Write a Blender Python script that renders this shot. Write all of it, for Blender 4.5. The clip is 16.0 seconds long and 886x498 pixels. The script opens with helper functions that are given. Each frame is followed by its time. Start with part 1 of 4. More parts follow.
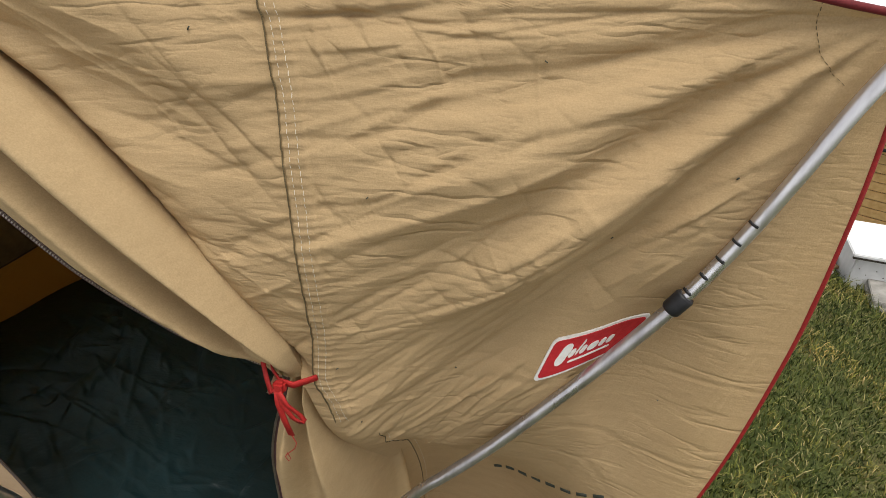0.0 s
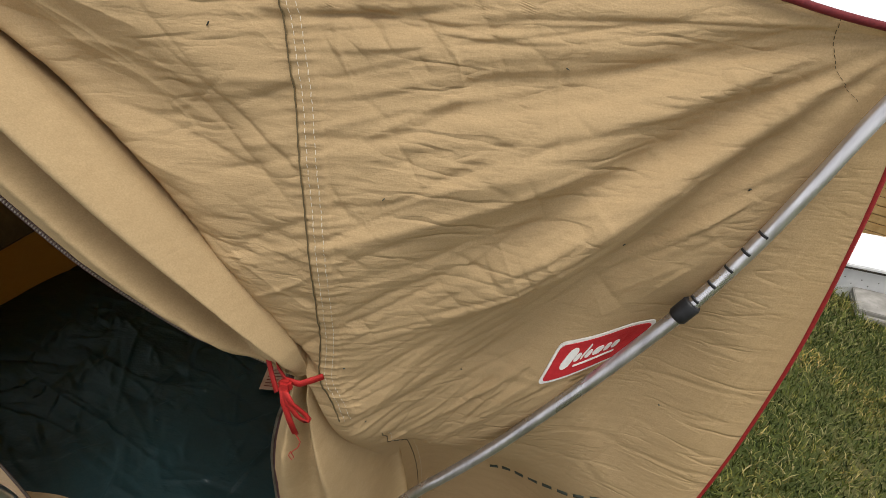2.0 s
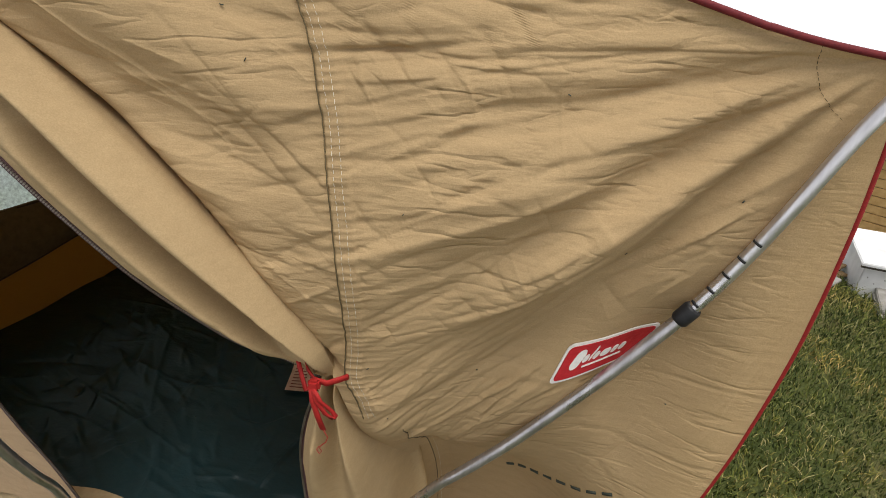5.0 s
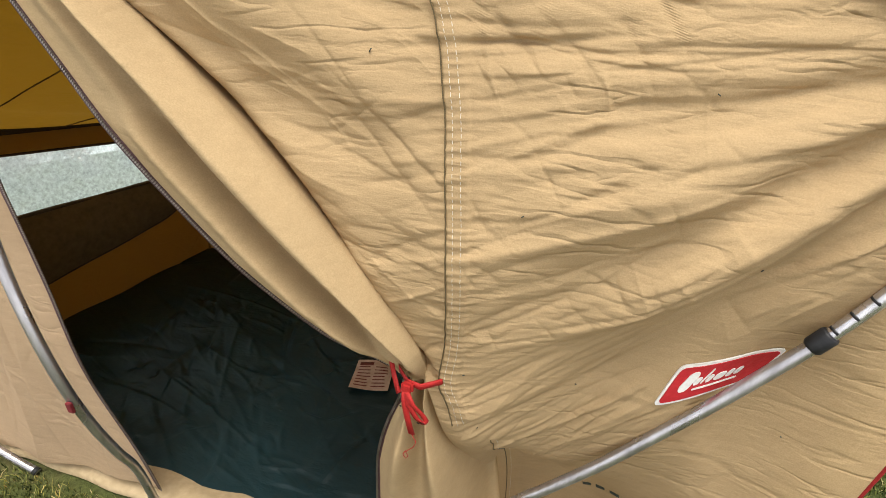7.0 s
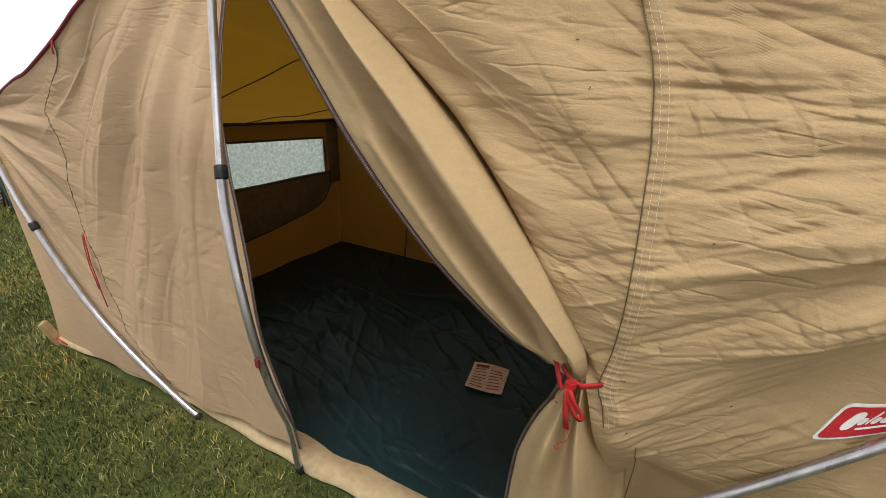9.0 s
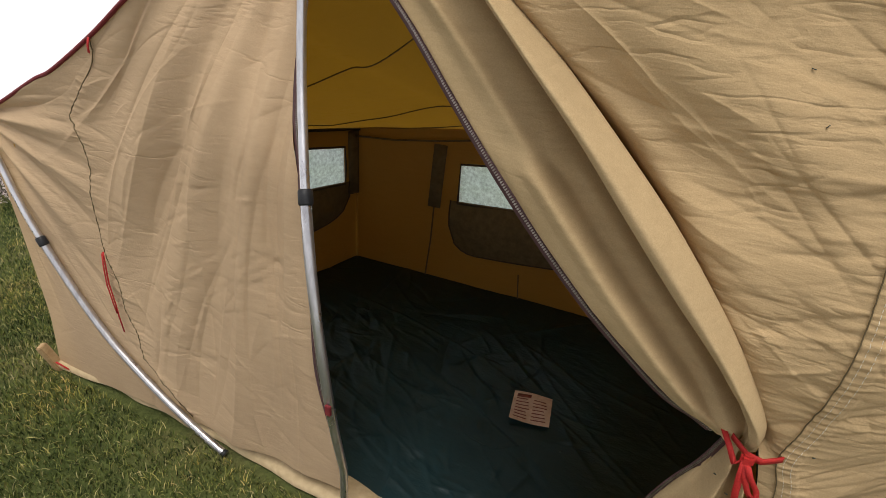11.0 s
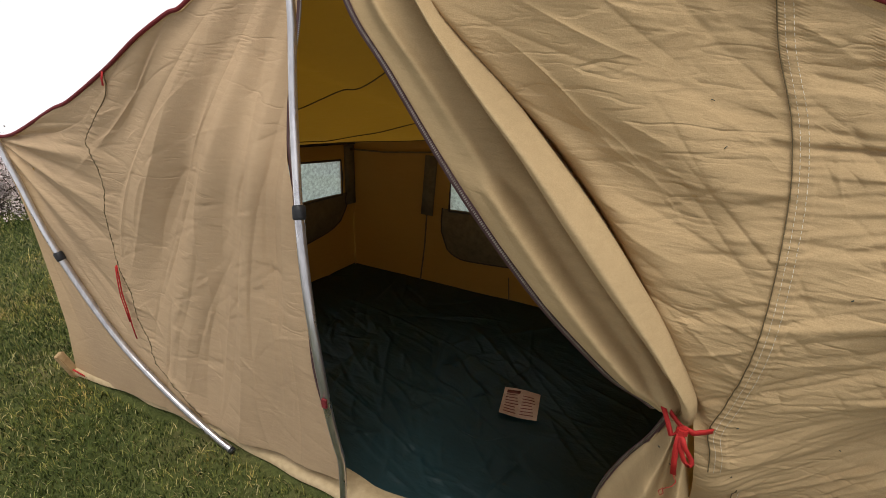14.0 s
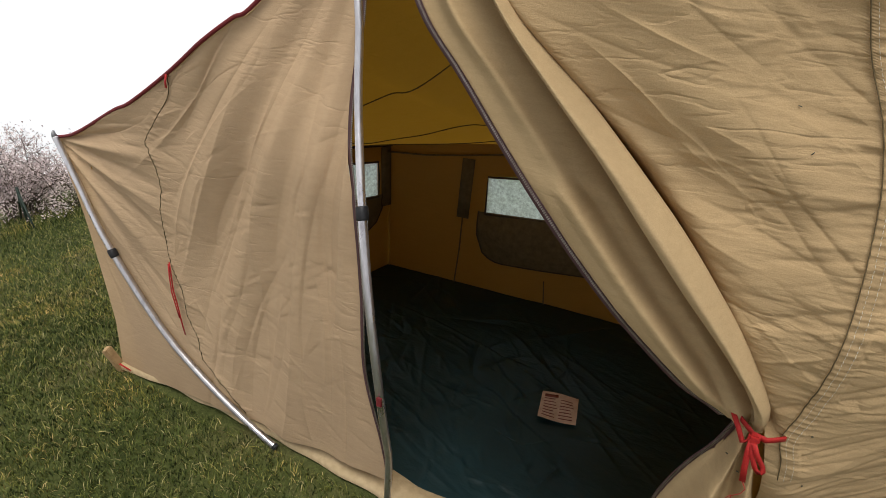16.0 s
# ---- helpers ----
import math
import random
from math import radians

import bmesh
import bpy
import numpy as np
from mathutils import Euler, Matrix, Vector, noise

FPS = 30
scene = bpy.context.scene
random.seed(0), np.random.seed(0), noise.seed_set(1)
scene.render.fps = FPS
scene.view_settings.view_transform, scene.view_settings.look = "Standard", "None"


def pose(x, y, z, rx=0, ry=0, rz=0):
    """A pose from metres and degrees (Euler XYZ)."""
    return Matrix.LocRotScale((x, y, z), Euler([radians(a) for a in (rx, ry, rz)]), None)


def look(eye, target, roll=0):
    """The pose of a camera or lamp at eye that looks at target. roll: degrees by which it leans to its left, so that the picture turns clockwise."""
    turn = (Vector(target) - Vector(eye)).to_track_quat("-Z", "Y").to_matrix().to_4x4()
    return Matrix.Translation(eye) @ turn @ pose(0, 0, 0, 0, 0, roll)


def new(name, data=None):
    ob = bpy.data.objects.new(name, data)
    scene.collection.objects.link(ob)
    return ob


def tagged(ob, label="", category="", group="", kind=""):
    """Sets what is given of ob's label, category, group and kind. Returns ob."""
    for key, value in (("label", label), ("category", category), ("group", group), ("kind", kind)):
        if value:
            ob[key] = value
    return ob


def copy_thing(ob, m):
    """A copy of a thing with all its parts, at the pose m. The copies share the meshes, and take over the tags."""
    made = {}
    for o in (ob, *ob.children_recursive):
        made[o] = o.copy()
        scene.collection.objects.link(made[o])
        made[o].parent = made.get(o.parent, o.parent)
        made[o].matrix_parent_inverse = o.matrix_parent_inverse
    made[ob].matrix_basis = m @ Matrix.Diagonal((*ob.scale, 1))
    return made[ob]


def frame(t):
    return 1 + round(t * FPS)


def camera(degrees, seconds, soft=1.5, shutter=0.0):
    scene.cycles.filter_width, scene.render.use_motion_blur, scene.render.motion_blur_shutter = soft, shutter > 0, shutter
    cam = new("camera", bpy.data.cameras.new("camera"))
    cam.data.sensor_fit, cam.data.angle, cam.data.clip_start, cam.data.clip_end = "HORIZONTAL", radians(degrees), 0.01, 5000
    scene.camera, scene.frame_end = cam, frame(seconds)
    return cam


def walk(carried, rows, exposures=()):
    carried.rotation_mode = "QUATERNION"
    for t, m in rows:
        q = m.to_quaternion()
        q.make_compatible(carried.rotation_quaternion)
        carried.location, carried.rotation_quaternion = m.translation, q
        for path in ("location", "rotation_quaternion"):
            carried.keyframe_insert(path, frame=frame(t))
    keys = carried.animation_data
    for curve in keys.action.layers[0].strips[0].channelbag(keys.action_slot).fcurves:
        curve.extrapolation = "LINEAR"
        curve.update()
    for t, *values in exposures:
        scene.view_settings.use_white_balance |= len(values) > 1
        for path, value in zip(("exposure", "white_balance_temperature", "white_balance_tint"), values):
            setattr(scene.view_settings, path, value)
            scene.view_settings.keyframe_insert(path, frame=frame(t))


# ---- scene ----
# ------------------------------------------------------------------ camera
cam = camera(79.0, 16.0, soft=0.85)
PATH = [
    (0, (1.182, -0.608, 1.656), (0.923, 1.1, 0.65), 0.6),
    (0.5, (1.201, -0.636, 1.667), (0.958, 1.076, 0.663), 1.1),
    (1, (1.191, -0.649, 1.664), (0.951, 1.067, 0.664), 1.6),
    (1.5, (1.143, -0.627, 1.665), (0.924, 1.084, 0.653), 2.1),
    (2, (1.147, -0.611, 1.662), (0.932, 1.1, 0.649), 2.7),
    (2.5, (1.152, -0.625, 1.675), (0.942, 1.088, 0.664), 3.1),
    (3, (1.172, -0.668, 1.691), (0.961, 1.053, 0.694), 3.2),
    (5.5, (1.147, -0.656, 1.706), (0.834, 1.043, 0.697), 0.5),
    (6, (1.113, -0.646, 1.679), (0.764, 1.047, 0.675), 0.4),
    (6.5, (1.103, -0.63, 1.662), (0.697, 1.054, 0.662), 0.5),
    (7, (1.061, -0.652, 1.683), (0.597, 1.019, 0.688), 1.1),
    (7.5, (1.006, -0.672, 1.702), (0.518, 0.988, 0.701), 1.5),
    (8, (0.979, -0.694, 1.688), (0.406, 0.954, 0.711), 2.3),
    (8.5, (0.962, -0.746, 1.712), (0.292, 0.864, 0.734), 2.1),
    (9, (0.95, -0.817, 1.731), (0.161, 0.749, 0.768), 1.9),
    (9.5, (0.85, -0.819, 1.73), (0.074, 0.762, 0.781), 2.7),
    (10, (0.624, -0.742, 1.683), (-0.067, 0.883, 0.743), 4.3),
    (12.5, (0.583, -0.934, 1.785), (-0.13, 0.675, 0.836), 4.9),
    (13, (0.679, -0.908, 1.792), (-0.058, 0.698, 0.854), 4.0),
    (13.5, (0.702, -0.908, 1.785), (-0.024, 0.708, 0.857), 3.5),
    (14, (0.697, -0.902, 1.787), (-0.017, 0.72, 0.86), 3.0),
    (14.5, (0.696, -0.891, 1.782), (-0.026, 0.729, 0.856), 2.7),
    (15, (0.687, -0.904, 1.777), (-0.061, 0.706, 0.856), 2.4),
    (15.5, (0.641, -0.94, 1.787), (-0.12, 0.663, 0.863), 2.7),
    (16, (0.606, -0.961, 1.787), (-0.168, 0.637, 0.866), 2.9),
]
walk(cam, [(t, look(e, g, r)) for t, e, g, r in PATH], [(0, -0.2), (3, -0.25), (5.5, -0.27), (6, -0.24), (6.5, 0.14), (7, 0.35), (8, 0.22), (9, -0.08), (10, -0.18), (12.5, -0.22), (13, -0.27), (14.5, -0.28), (16, -0.34)])

# ------------------------------------------------------------------ world and sun
world = bpy.data.worlds.new("overcast")
scene.world = world
world.use_nodes = True
wn, wl = world.node_tree.nodes, world.node_tree.links
wn.clear()
sky = wn.new("ShaderNodeTexSky")
sky.sky_type, sky.sun_disc = "NISHITA", False
sky.sun_elevation, sky.sun_rotation = radians(73), radians(161)
sky.air_density, sky.dust_density = 1.0, 4.0
cloud = wn.new("ShaderNodeMix")
cloud.data_type, cloud.blend_type = "RGBA", "MIX"
cloud.inputs[0].default_value = 0.85
cloud.inputs[7].default_value = (14.0, 14.2, 14.6, 1)
bg = wn.new("ShaderNodeBackground")
bg.inputs["Strength"].default_value = 0.066
wout = wn.new("ShaderNodeOutputWorld")
wl.new(sky.outputs[0], cloud.inputs[6])
wl.new(cloud.outputs[2], bg.inputs["Color"])
wl.new(bg.outputs[0], wout.inputs["Surface"])

sun_data = bpy.data.lights.new("sun", "SUN")
sun_data.energy, sun_data.angle, sun_data.color = 3.7, radians(34), (1.0, 0.96, 0.9)
sun = new("sun", sun_data)
sun.matrix_world = look((0.7, -2.0, 7.0), (0, 0, 0))


# ------------------------------------------------------------------ materials
def material(name, rough=0.8, metal=0.0, spec=0.3):
    m = bpy.data.materials.new(name)
    m.use_nodes = True
    n, l = m.node_tree.nodes, m.node_tree.links
    b = n["Principled BSDF"]
    b.inputs["Roughness"].default_value = rough
    b.inputs["Metallic"].default_value = metal
    b.inputs["Specular IOR Level"].default_value = spec
    return m, n, l, b


def noise_node(n, l, scale, detail=4.0, rough=0.55, stretch=None, rot=None):
    tc = n.new("ShaderNodeTexCoord")
    mp = n.new("ShaderNodeMapping")
    if stretch:
        mp.inputs["Scale"].default_value = stretch
    if rot:
        mp.inputs["Rotation"].default_value = rot
    t = n.new("ShaderNodeTexNoise")
    t.inputs["Scale"].default_value = scale
    t.inputs["Detail"].default_value = detail
    t.inputs["Roughness"].default_value = rough
    l.new(tc.outputs["Object"], mp.inputs["Vector"])
    l.new(mp.outputs["Vector"], t.inputs["Vector"])
    return t


def ramp(n, l, src, stops):
    r = n.new("ShaderNodeValToRGB")
    e = r.color_ramp.elements
    e[0].position, e[0].color = stops[0][0], (*stops[0][1], 1)
    e[1].position, e[1].color = stops[-1][0], (*stops[-1][1], 1)
    for p, c in stops[1:-1]:
        e.new(p).color = (*c, 1)
    l.new(src, r.inputs["Fac"])
    return r.outputs["Color"]


def mixed(n, l, kind, fac, a, b):
    m = n.new("ShaderNodeMix")
    m.data_type, m.blend_type = "RGBA", kind
    m.inputs[0].default_value = fac
    for i, v in ((6, a), (7, b)):
        if isinstance(v, tuple):
            m.inputs[i].default_value = (*v, 1)
        else:
            l.new(v, m.inputs[i])
    return m.outputs[2]


def bump(n, l, b, src, strength, dist, before=None):
    k = n.new("ShaderNodeBump")
    k.inputs["Strength"].default_value, k.inputs["Distance"].default_value = strength, dist
    l.new(src, k.inputs["Height"])
    if before:
        l.new(before, k.inputs["Normal"])
    l.new(k.outputs[0], b.inputs["Normal"])
    return k.outputs[0]


def canvas(name, base, through_colour, let=0.35, crease=1.0):
    """Woven cotton canvas that lets a warm part of the light through."""
    m, n, l, b = material(name, 0.85, 0, 0.15)
    big = noise_node(n, l, 2.2, 5)
    fine = noise_node(n, l, 420, 3, 0.7)
    c = ramp(n, l, big.outputs["Fac"], [(0.25, tuple(v * 0.86 for v in base)), (0.55, base), (0.8, tuple(min(1, v * 1.07) for v in base))])
    speck = ramp(n, l, fine.outputs["Fac"], [(0.32, (0.8, 0.8, 0.8)), (0.68, (1.12, 1.12, 1.12))])
    c = mixed(n, l, "MULTIPLY", 0.7, c, speck)
    streak = noise_node(n, l, 30, 6, 0.7, (0.35, 1, 2.2))
    c = mixed(n, l, "MULTIPLY", 0.6, c, ramp(n, l, streak.outputs["Fac"], [(0.3, (0.86, 0.85, 0.83)), (0.7, (1.07, 1.07, 1.07))]))
    l.new(c, b.inputs["Base Color"])
    def crumple(scale, stretch, rot, wobble, feature="F1"):
        """Facets with sharp creases between them, like worn cotton."""
        tc = n.new("ShaderNodeTexCoord")
        mp = n.new("ShaderNodeMapping")
        mp.inputs["Scale"].default_value, mp.inputs["Rotation"].default_value = stretch, rot
        l.new(tc.outputs["Object"], mp.inputs["Vector"])
        bend = n.new("ShaderNodeTexNoise")
        bend.inputs["Scale"].default_value, bend.inputs["Detail"].default_value = scale * 0.6, 3
        l.new(mp.outputs["Vector"], bend.inputs["Vector"])
        add = n.new("ShaderNodeMix")
        add.data_type, add.blend_type = "RGBA", "ADD"
        add.inputs[0].default_value = wobble
        l.new(mp.outputs["Vector"], add.inputs[6])
        l.new(bend.outputs["Color"], add.inputs[7])
        vo = n.new("ShaderNodeTexVoronoi")
        vo.feature = feature
        vo.inputs["Scale"].default_value = scale
        l.new(add.outputs[2], vo.inputs["Vector"])
        return vo.outputs["Distance"]

    def fold_lines(scale, stretch, rot, sharp):
        """Thin pressed-in fold lines that come and go."""
        d = crumple(scale, stretch, rot, 0.12, "DISTANCE_TO_EDGE")
        mr = n.new("ShaderNodeMapRange")
        mr.interpolation_type = "SMOOTHSTEP"
        mr.inputs["From Min"].default_value, mr.inputs["From Max"].default_value = 0.0, sharp
        l.new(d, mr.inputs["Value"])
        mask = noise_node(n, l, 3.1, 2)
        mm = n.new("ShaderNodeMapRange")
        mm.inputs["From Min"].default_value, mm.inputs["From Max"].default_value = 0.45, 0.62
        l.new(mask.outputs["Fac"], mm.inputs["Value"])
        mul = n.new("ShaderNodeMath")
        mul.operation = "MULTIPLY"
        l.new(mr.outputs[0], mul.inputs[0])
        l.new(mm.outputs[0], mul.inputs[1])
        return mul.outputs[0]

    def ridges(scale, stretch, rot, sharp, mask_scale):
        """Thin drawn lines in the cloth, along its pull, that come and go."""
        t_ = noise_node(n, l, scale, 3, 0.5, stretch, rot)
        sub = n.new("ShaderNodeMath")
        sub.operation = "SUBTRACT"
        sub.inputs[1].default_value = 0.5
        l.new(t_.outputs["Fac"], sub.inputs[0])
        ab = n.new("ShaderNodeMath")
        ab.operation = "ABSOLUTE"
        l.new(sub.outputs[0], ab.inputs[0])
        mr = n.new("ShaderNodeMapRange")
        mr.inputs["From Max"].default_value = sharp
        l.new(ab.outputs[0], mr.inputs["Value"])
        mask = noise_node(n, l, mask_scale, 2)
        mm = n.new("ShaderNodeMapRange")
        mm.inputs["From Min"].default_value, mm.inputs["From Max"].default_value = 0.4, 0.65
        l.new(mask.outputs["Fac"], mm.inputs["Value"])
        mul = n.new("ShaderNodeMath")
        mul.operation = "MULTIPLY"
        l.new(mr.outputs[0], mul.inputs[0])
        l.new(mm.outputs[0], mul.inputs[1])
        return mul.outputs[0]

    zero = bump(n, l, b, ridges(3.2, (1.0, 1.0, 4.5), (0, -0.25, 0), 0.035, 4.0), 0.5 * crease, 0.006)
    first = bump(n, l, b, fold_lines(3.6, (0.7, 1.0, 1.7), (0, 0.35, 0), 0.05), 0.4 * crease, 0.004, zero)
    second = bump(n, l, b, ridges(9, (1.0, 1.0, 3.5), (0, -0.1, 0), 0.06, 7.0), 0.4 * crease, 0.003, first)
    soft = noise_node(n, l, 22, 6, 0.65, (0.5, 1, 2.6), (0, -0.1, 0))
    third = bump(n, l, b, soft.outputs["Fac"], 0.35 * crease, 0.006, second)
    grain = noise_node(n, l, 150, 4, 0.7, (0.5, 1, 1.6))
    fourth = bump(n, l, b, grain.outputs["Fac"], 0.35, 0.0015, third)
    bump(n, l, b, fine.outputs["Fac"], 0.35, 0.0008, fourth)
    tr = n.new("ShaderNodeBsdfTranslucent")
    tr.inputs["Color"].default_value = (*through_colour, 1)
    mx = n.new("ShaderNodeMixShader")
    mx.inputs[0].default_value = let
    l.new(b.outputs[0], mx.inputs[1])
    l.new(tr.outputs[0], mx.inputs[2])
    l.new(mx.outputs[0], n["Material Output"].inputs["Surface"])
    return m


def cloth(name, dark, light, rough=0.8, scale=60, spec=0.25, bump_dist=0.001):
    m, n, l, b = material(name, rough, 0, spec)
    t = noise_node(n, l, scale, 5)
    l.new(ramp(n, l, t.outputs["Fac"], [(0.3, dark), (0.7, light)]), b.inputs["Base Color"])
    bump(n, l, b, t.outputs["Fac"], 0.4, bump_dist)
    return m


CANVAS_SMOOTH = canvas("smooth tan canvas", (0.5, 0.36, 0.195), (0.42, 0.24, 0.05), 0.2, 0.35)
CANVAS = canvas("tan canvas", (0.498, 0.353, 0.19), (0.42, 0.24, 0.05), 0.22)
# same tan, lightened: the brighter light on the left panel is in the colour
CANVAS_LEFT_LIT = canvas("lit-toned tan canvas", (0.57, 0.405, 0.252), (0.42, 0.24, 0.05), 0.22, 0.55)
# inside of the tan canvas: warm light through the cloth, tinted into the base
CANVAS_IN = canvas("ochre-lit canvas", (0.33, 0.205, 0.055), (0.6, 0.32, 0.045), 0.4)
CANVAS_ROOF = canvas("thin tan roof canvas", (0.45, 0.33, 0.18), (0.7, 0.55, 0.22), 0.4)
# ochre base here too holds the warm light that comes through the roof
CANVAS_LINING = canvas("ochre-lit roof lining", (0.28, 0.195, 0.05), (0.68, 0.44, 0.07), 0.4)
CANVAS_HEM = cloth("sand hem canvas", (0.36, 0.27, 0.15), (0.46, 0.35, 0.21), 0.85, 40)
RED = cloth("red braid", (0.28, 0.012, 0.012), (0.42, 0.022, 0.018), 0.6, 300)
PIPING = cloth("dark red piping cord", (0.2, 0.012, 0.012), (0.3, 0.018, 0.016), 0.6, 300)
MAROON = cloth("maroon bias binding", (0.11, 0.012, 0.016), (0.17, 0.02, 0.022), 0.6, 220)
THREAD = cloth("white thread", (0.5, 0.44, 0.33), (0.64, 0.58, 0.46), 0.7, 200)
BROWN = cloth("dark brown webbing", (0.035, 0.022, 0.012), (0.06, 0.04, 0.02), 0.7, 120)
COVER = cloth("brown window cover cloth", (0.085, 0.06, 0.027), (0.13, 0.095, 0.045), 0.85, 30)
ZIPPER = cloth("dark zip tape", (0.06, 0.03, 0.03), (0.1, 0.05, 0.05), 0.6, 200)
BLACK = cloth("black plastic", (0.012, 0.012, 0.013), (0.022, 0.022, 0.024), 0.45, 90)
WOOD = cloth("pale peg wood", (0.3, 0.19, 0.09), (0.42, 0.29, 0.15), 0.7, 50)


def steel(name, dark, light, rough):
    m, n, l, b = material(name, rough, 0.9, 0.5)
    t = noise_node(n, l, 60, 5, 0.6, (1, 1, 0.12))
    l.new(ramp(n, l, t.outputs["Fac"], [(0.3, dark), (0.65, light)]), b.inputs["Base Color"])
    s = noise_node(n, l, 14, 4, 0.5, (1, 1, 0.3))
    r = ramp(n, l, s.outputs["Fac"], [(0.3, (rough - 0.08,) * 3), (0.7, (rough + 0.15,) * 3)])
    l.new(r, b.inputs["Roughness"])
    bump(n, l, b, t.outputs["Fac"], 0.1, 0.0005)
    return m


STEEL = steel("galvanised steel tube", (0.55, 0.53, 0.55), (0.74, 0.72, 0.74), 0.3)
STEEL_LOW = steel("grey galvanised lower tube", (0.40, 0.38, 0.395), (0.58, 0.56, 0.575), 0.3)
STEEL_DULL = steel("dull grey steel tube", (0.18, 0.18, 0.185), (0.3, 0.3, 0.31), 0.48)

m, n, l, b = material("dark green groundsheet", 0.34, 0, 0.35)
t = noise_node(n, l, 3.0, 4)
l.new(ramp(n, l, t.outputs["Fac"], [(0.3, (0.006, 0.018, 0.021)), (0.7, (0.009, 0.03, 0.036))]), b.inputs["Base Color"])
k1 = noise_node(n, l, 9, 6, 0.6, (1, 2.2, 1), (0, 0, 0.5))
bump(n, l, b, k1.outputs["Fac"], 0.5, 0.012)
SHEET = m

m, n, l, b = material("clear window film", 0.25, 0, 0.4)
t = noise_node(n, l, 60, 6, 0.7)
haze = n.new("ShaderNodeBsdfTranslucent")
haze.inputs["Color"].default_value = (0.80, 0.9, 0.85, 1)
tr = n.new("ShaderNodeBsdfTransparent")
tr.inputs["Color"].default_value = (0.82, 0.88, 0.85, 1)
mx = n.new("ShaderNodeMixShader")
l.new(ramp(n, l, t.outputs["Fac"], [(0.35, (0.4,) * 3), (0.7, (0.85,) * 3)]), mx.inputs[0])
l.new(tr.outputs[0], mx.inputs[1])
l.new(haze.outputs[0], mx.inputs[2])
l.new(mx.outputs[0], n["Material Output"].inputs["Surface"])
FILM = m

m, n, l, b = material("mown lawn", 0.9, 0, 0.1)
t1 = noise_node(n, l, 1.3, 6, 0.65)
t2 = noise_node(n, l, 45, 5, 0.7)
c1 = ramp(n, l, t1.outputs["Fac"], [(0.3, (0.05, 0.068, 0.018)), (0.55, (0.1, 0.115, 0.036)), (0.75, (0.2, 0.16, 0.075))])
c2 = ramp(n, l, t2.outputs["Fac"], [(0.3, (0.5,) * 3), (0.7, (1.2,) * 3)])
l.new(mixed(n, l, "MULTIPLY", 0.9, c1, c2), b.inputs["Base Color"])
bump(n, l, b, t2.outputs["Fac"], 0.8, 0.03)
LAWN = m

PINE = cloth("pale pine boards", (0.46, 0.27, 0.10), (0.62, 0.40, 0.18), 0.6, 12)
WHITE = cloth("weathered white paint", (0.62, 0.62, 0.62), (0.78, 0.78, 0.78), 0.6, 8)
SLATE = cloth("grey slate slabs", (0.2, 0.19, 0.17), (0.36, 0.34, 0.31), 0.8, 14, 0.3, 0.004)
BARK = cloth("grey brown bark", (0.06, 0.045, 0.035), (0.13, 0.1, 0.08), 0.9, 40, 0.2, 0.004)
BLOSSOM = cloth("pale pink blossom", (0.55, 0.43, 0.42), (0.75, 0.66, 0.64), 0.8, 9)
PAPER = cloth("faded printed paper", (0.5, 0.35, 0.27), (0.66, 0.5, 0.41), 0.8, 30)
INK = cloth("dark red print", (0.16, 0.05, 0.04), (0.22, 0.07, 0.06), 0.8, 60)
LABEL_RED = cloth("red woven label", (0.38, 0.015, 0.02), (0.47, 0.025, 0.03), 0.55, 120)
LABEL_WHITE = cloth("white woven label", (0.66, 0.64, 0.6), (0.78, 0.76, 0.72), 0.6, 120)
STENCIL = cloth("dark green stencil ink", (0.035, 0.04, 0.03), (0.06, 0.065, 0.05), 0.85, 60)
ROOFTILE = cloth("grey roof tiles", (0.13, 0.13, 0.14), (0.2, 0.2, 0.21), 0.8, 20)
DULL = cloth("dark old boards", (0.05, 0.04, 0.035), (0.1, 0.085, 0.07), 0.9, 20)


# ------------------------------------------------------------------ mesh helpers
def part(name, me, mat, parent=None, label=""):
    if isinstance(me, bmesh.types.BMesh):
        data = bpy.data.meshes.new(name)
        me.to_mesh(data)
        me.free()
        me = data
    if mat and not me.materials:
        me.materials.append(mat)
    ob = new(name, me)
    ob.parent = parent
    if label:
        tagged(ob, label)
    return ob


def empty(name, label, category, group="", kind="", at=(0, 0, 0)):
    ob = new(name)
    ob.location = at
    return tagged(ob, label, category, group, kind)


def sheet(X, Y, Z, smooth=True):
    """A grid mesh from three arrays of one shape."""
    h, w = X.shape
    me = bpy.data.meshes.new("sheet")
    v = np.stack([X, Y, Z], -1).reshape(-1, 3)
    i = np.arange(h * w).reshape(h, w)
    f = np.stack([i[:-1, :-1], i[:-1, 1:], i[1:, 1:], i[1:, :-1]], -1).reshape(-1, 4)
    me.from_pydata(v.tolist(), [], f.tolist())
    if smooth:
        me.polygons.foreach_set("use_smooth", [True] * len(me.polygons))
    return me


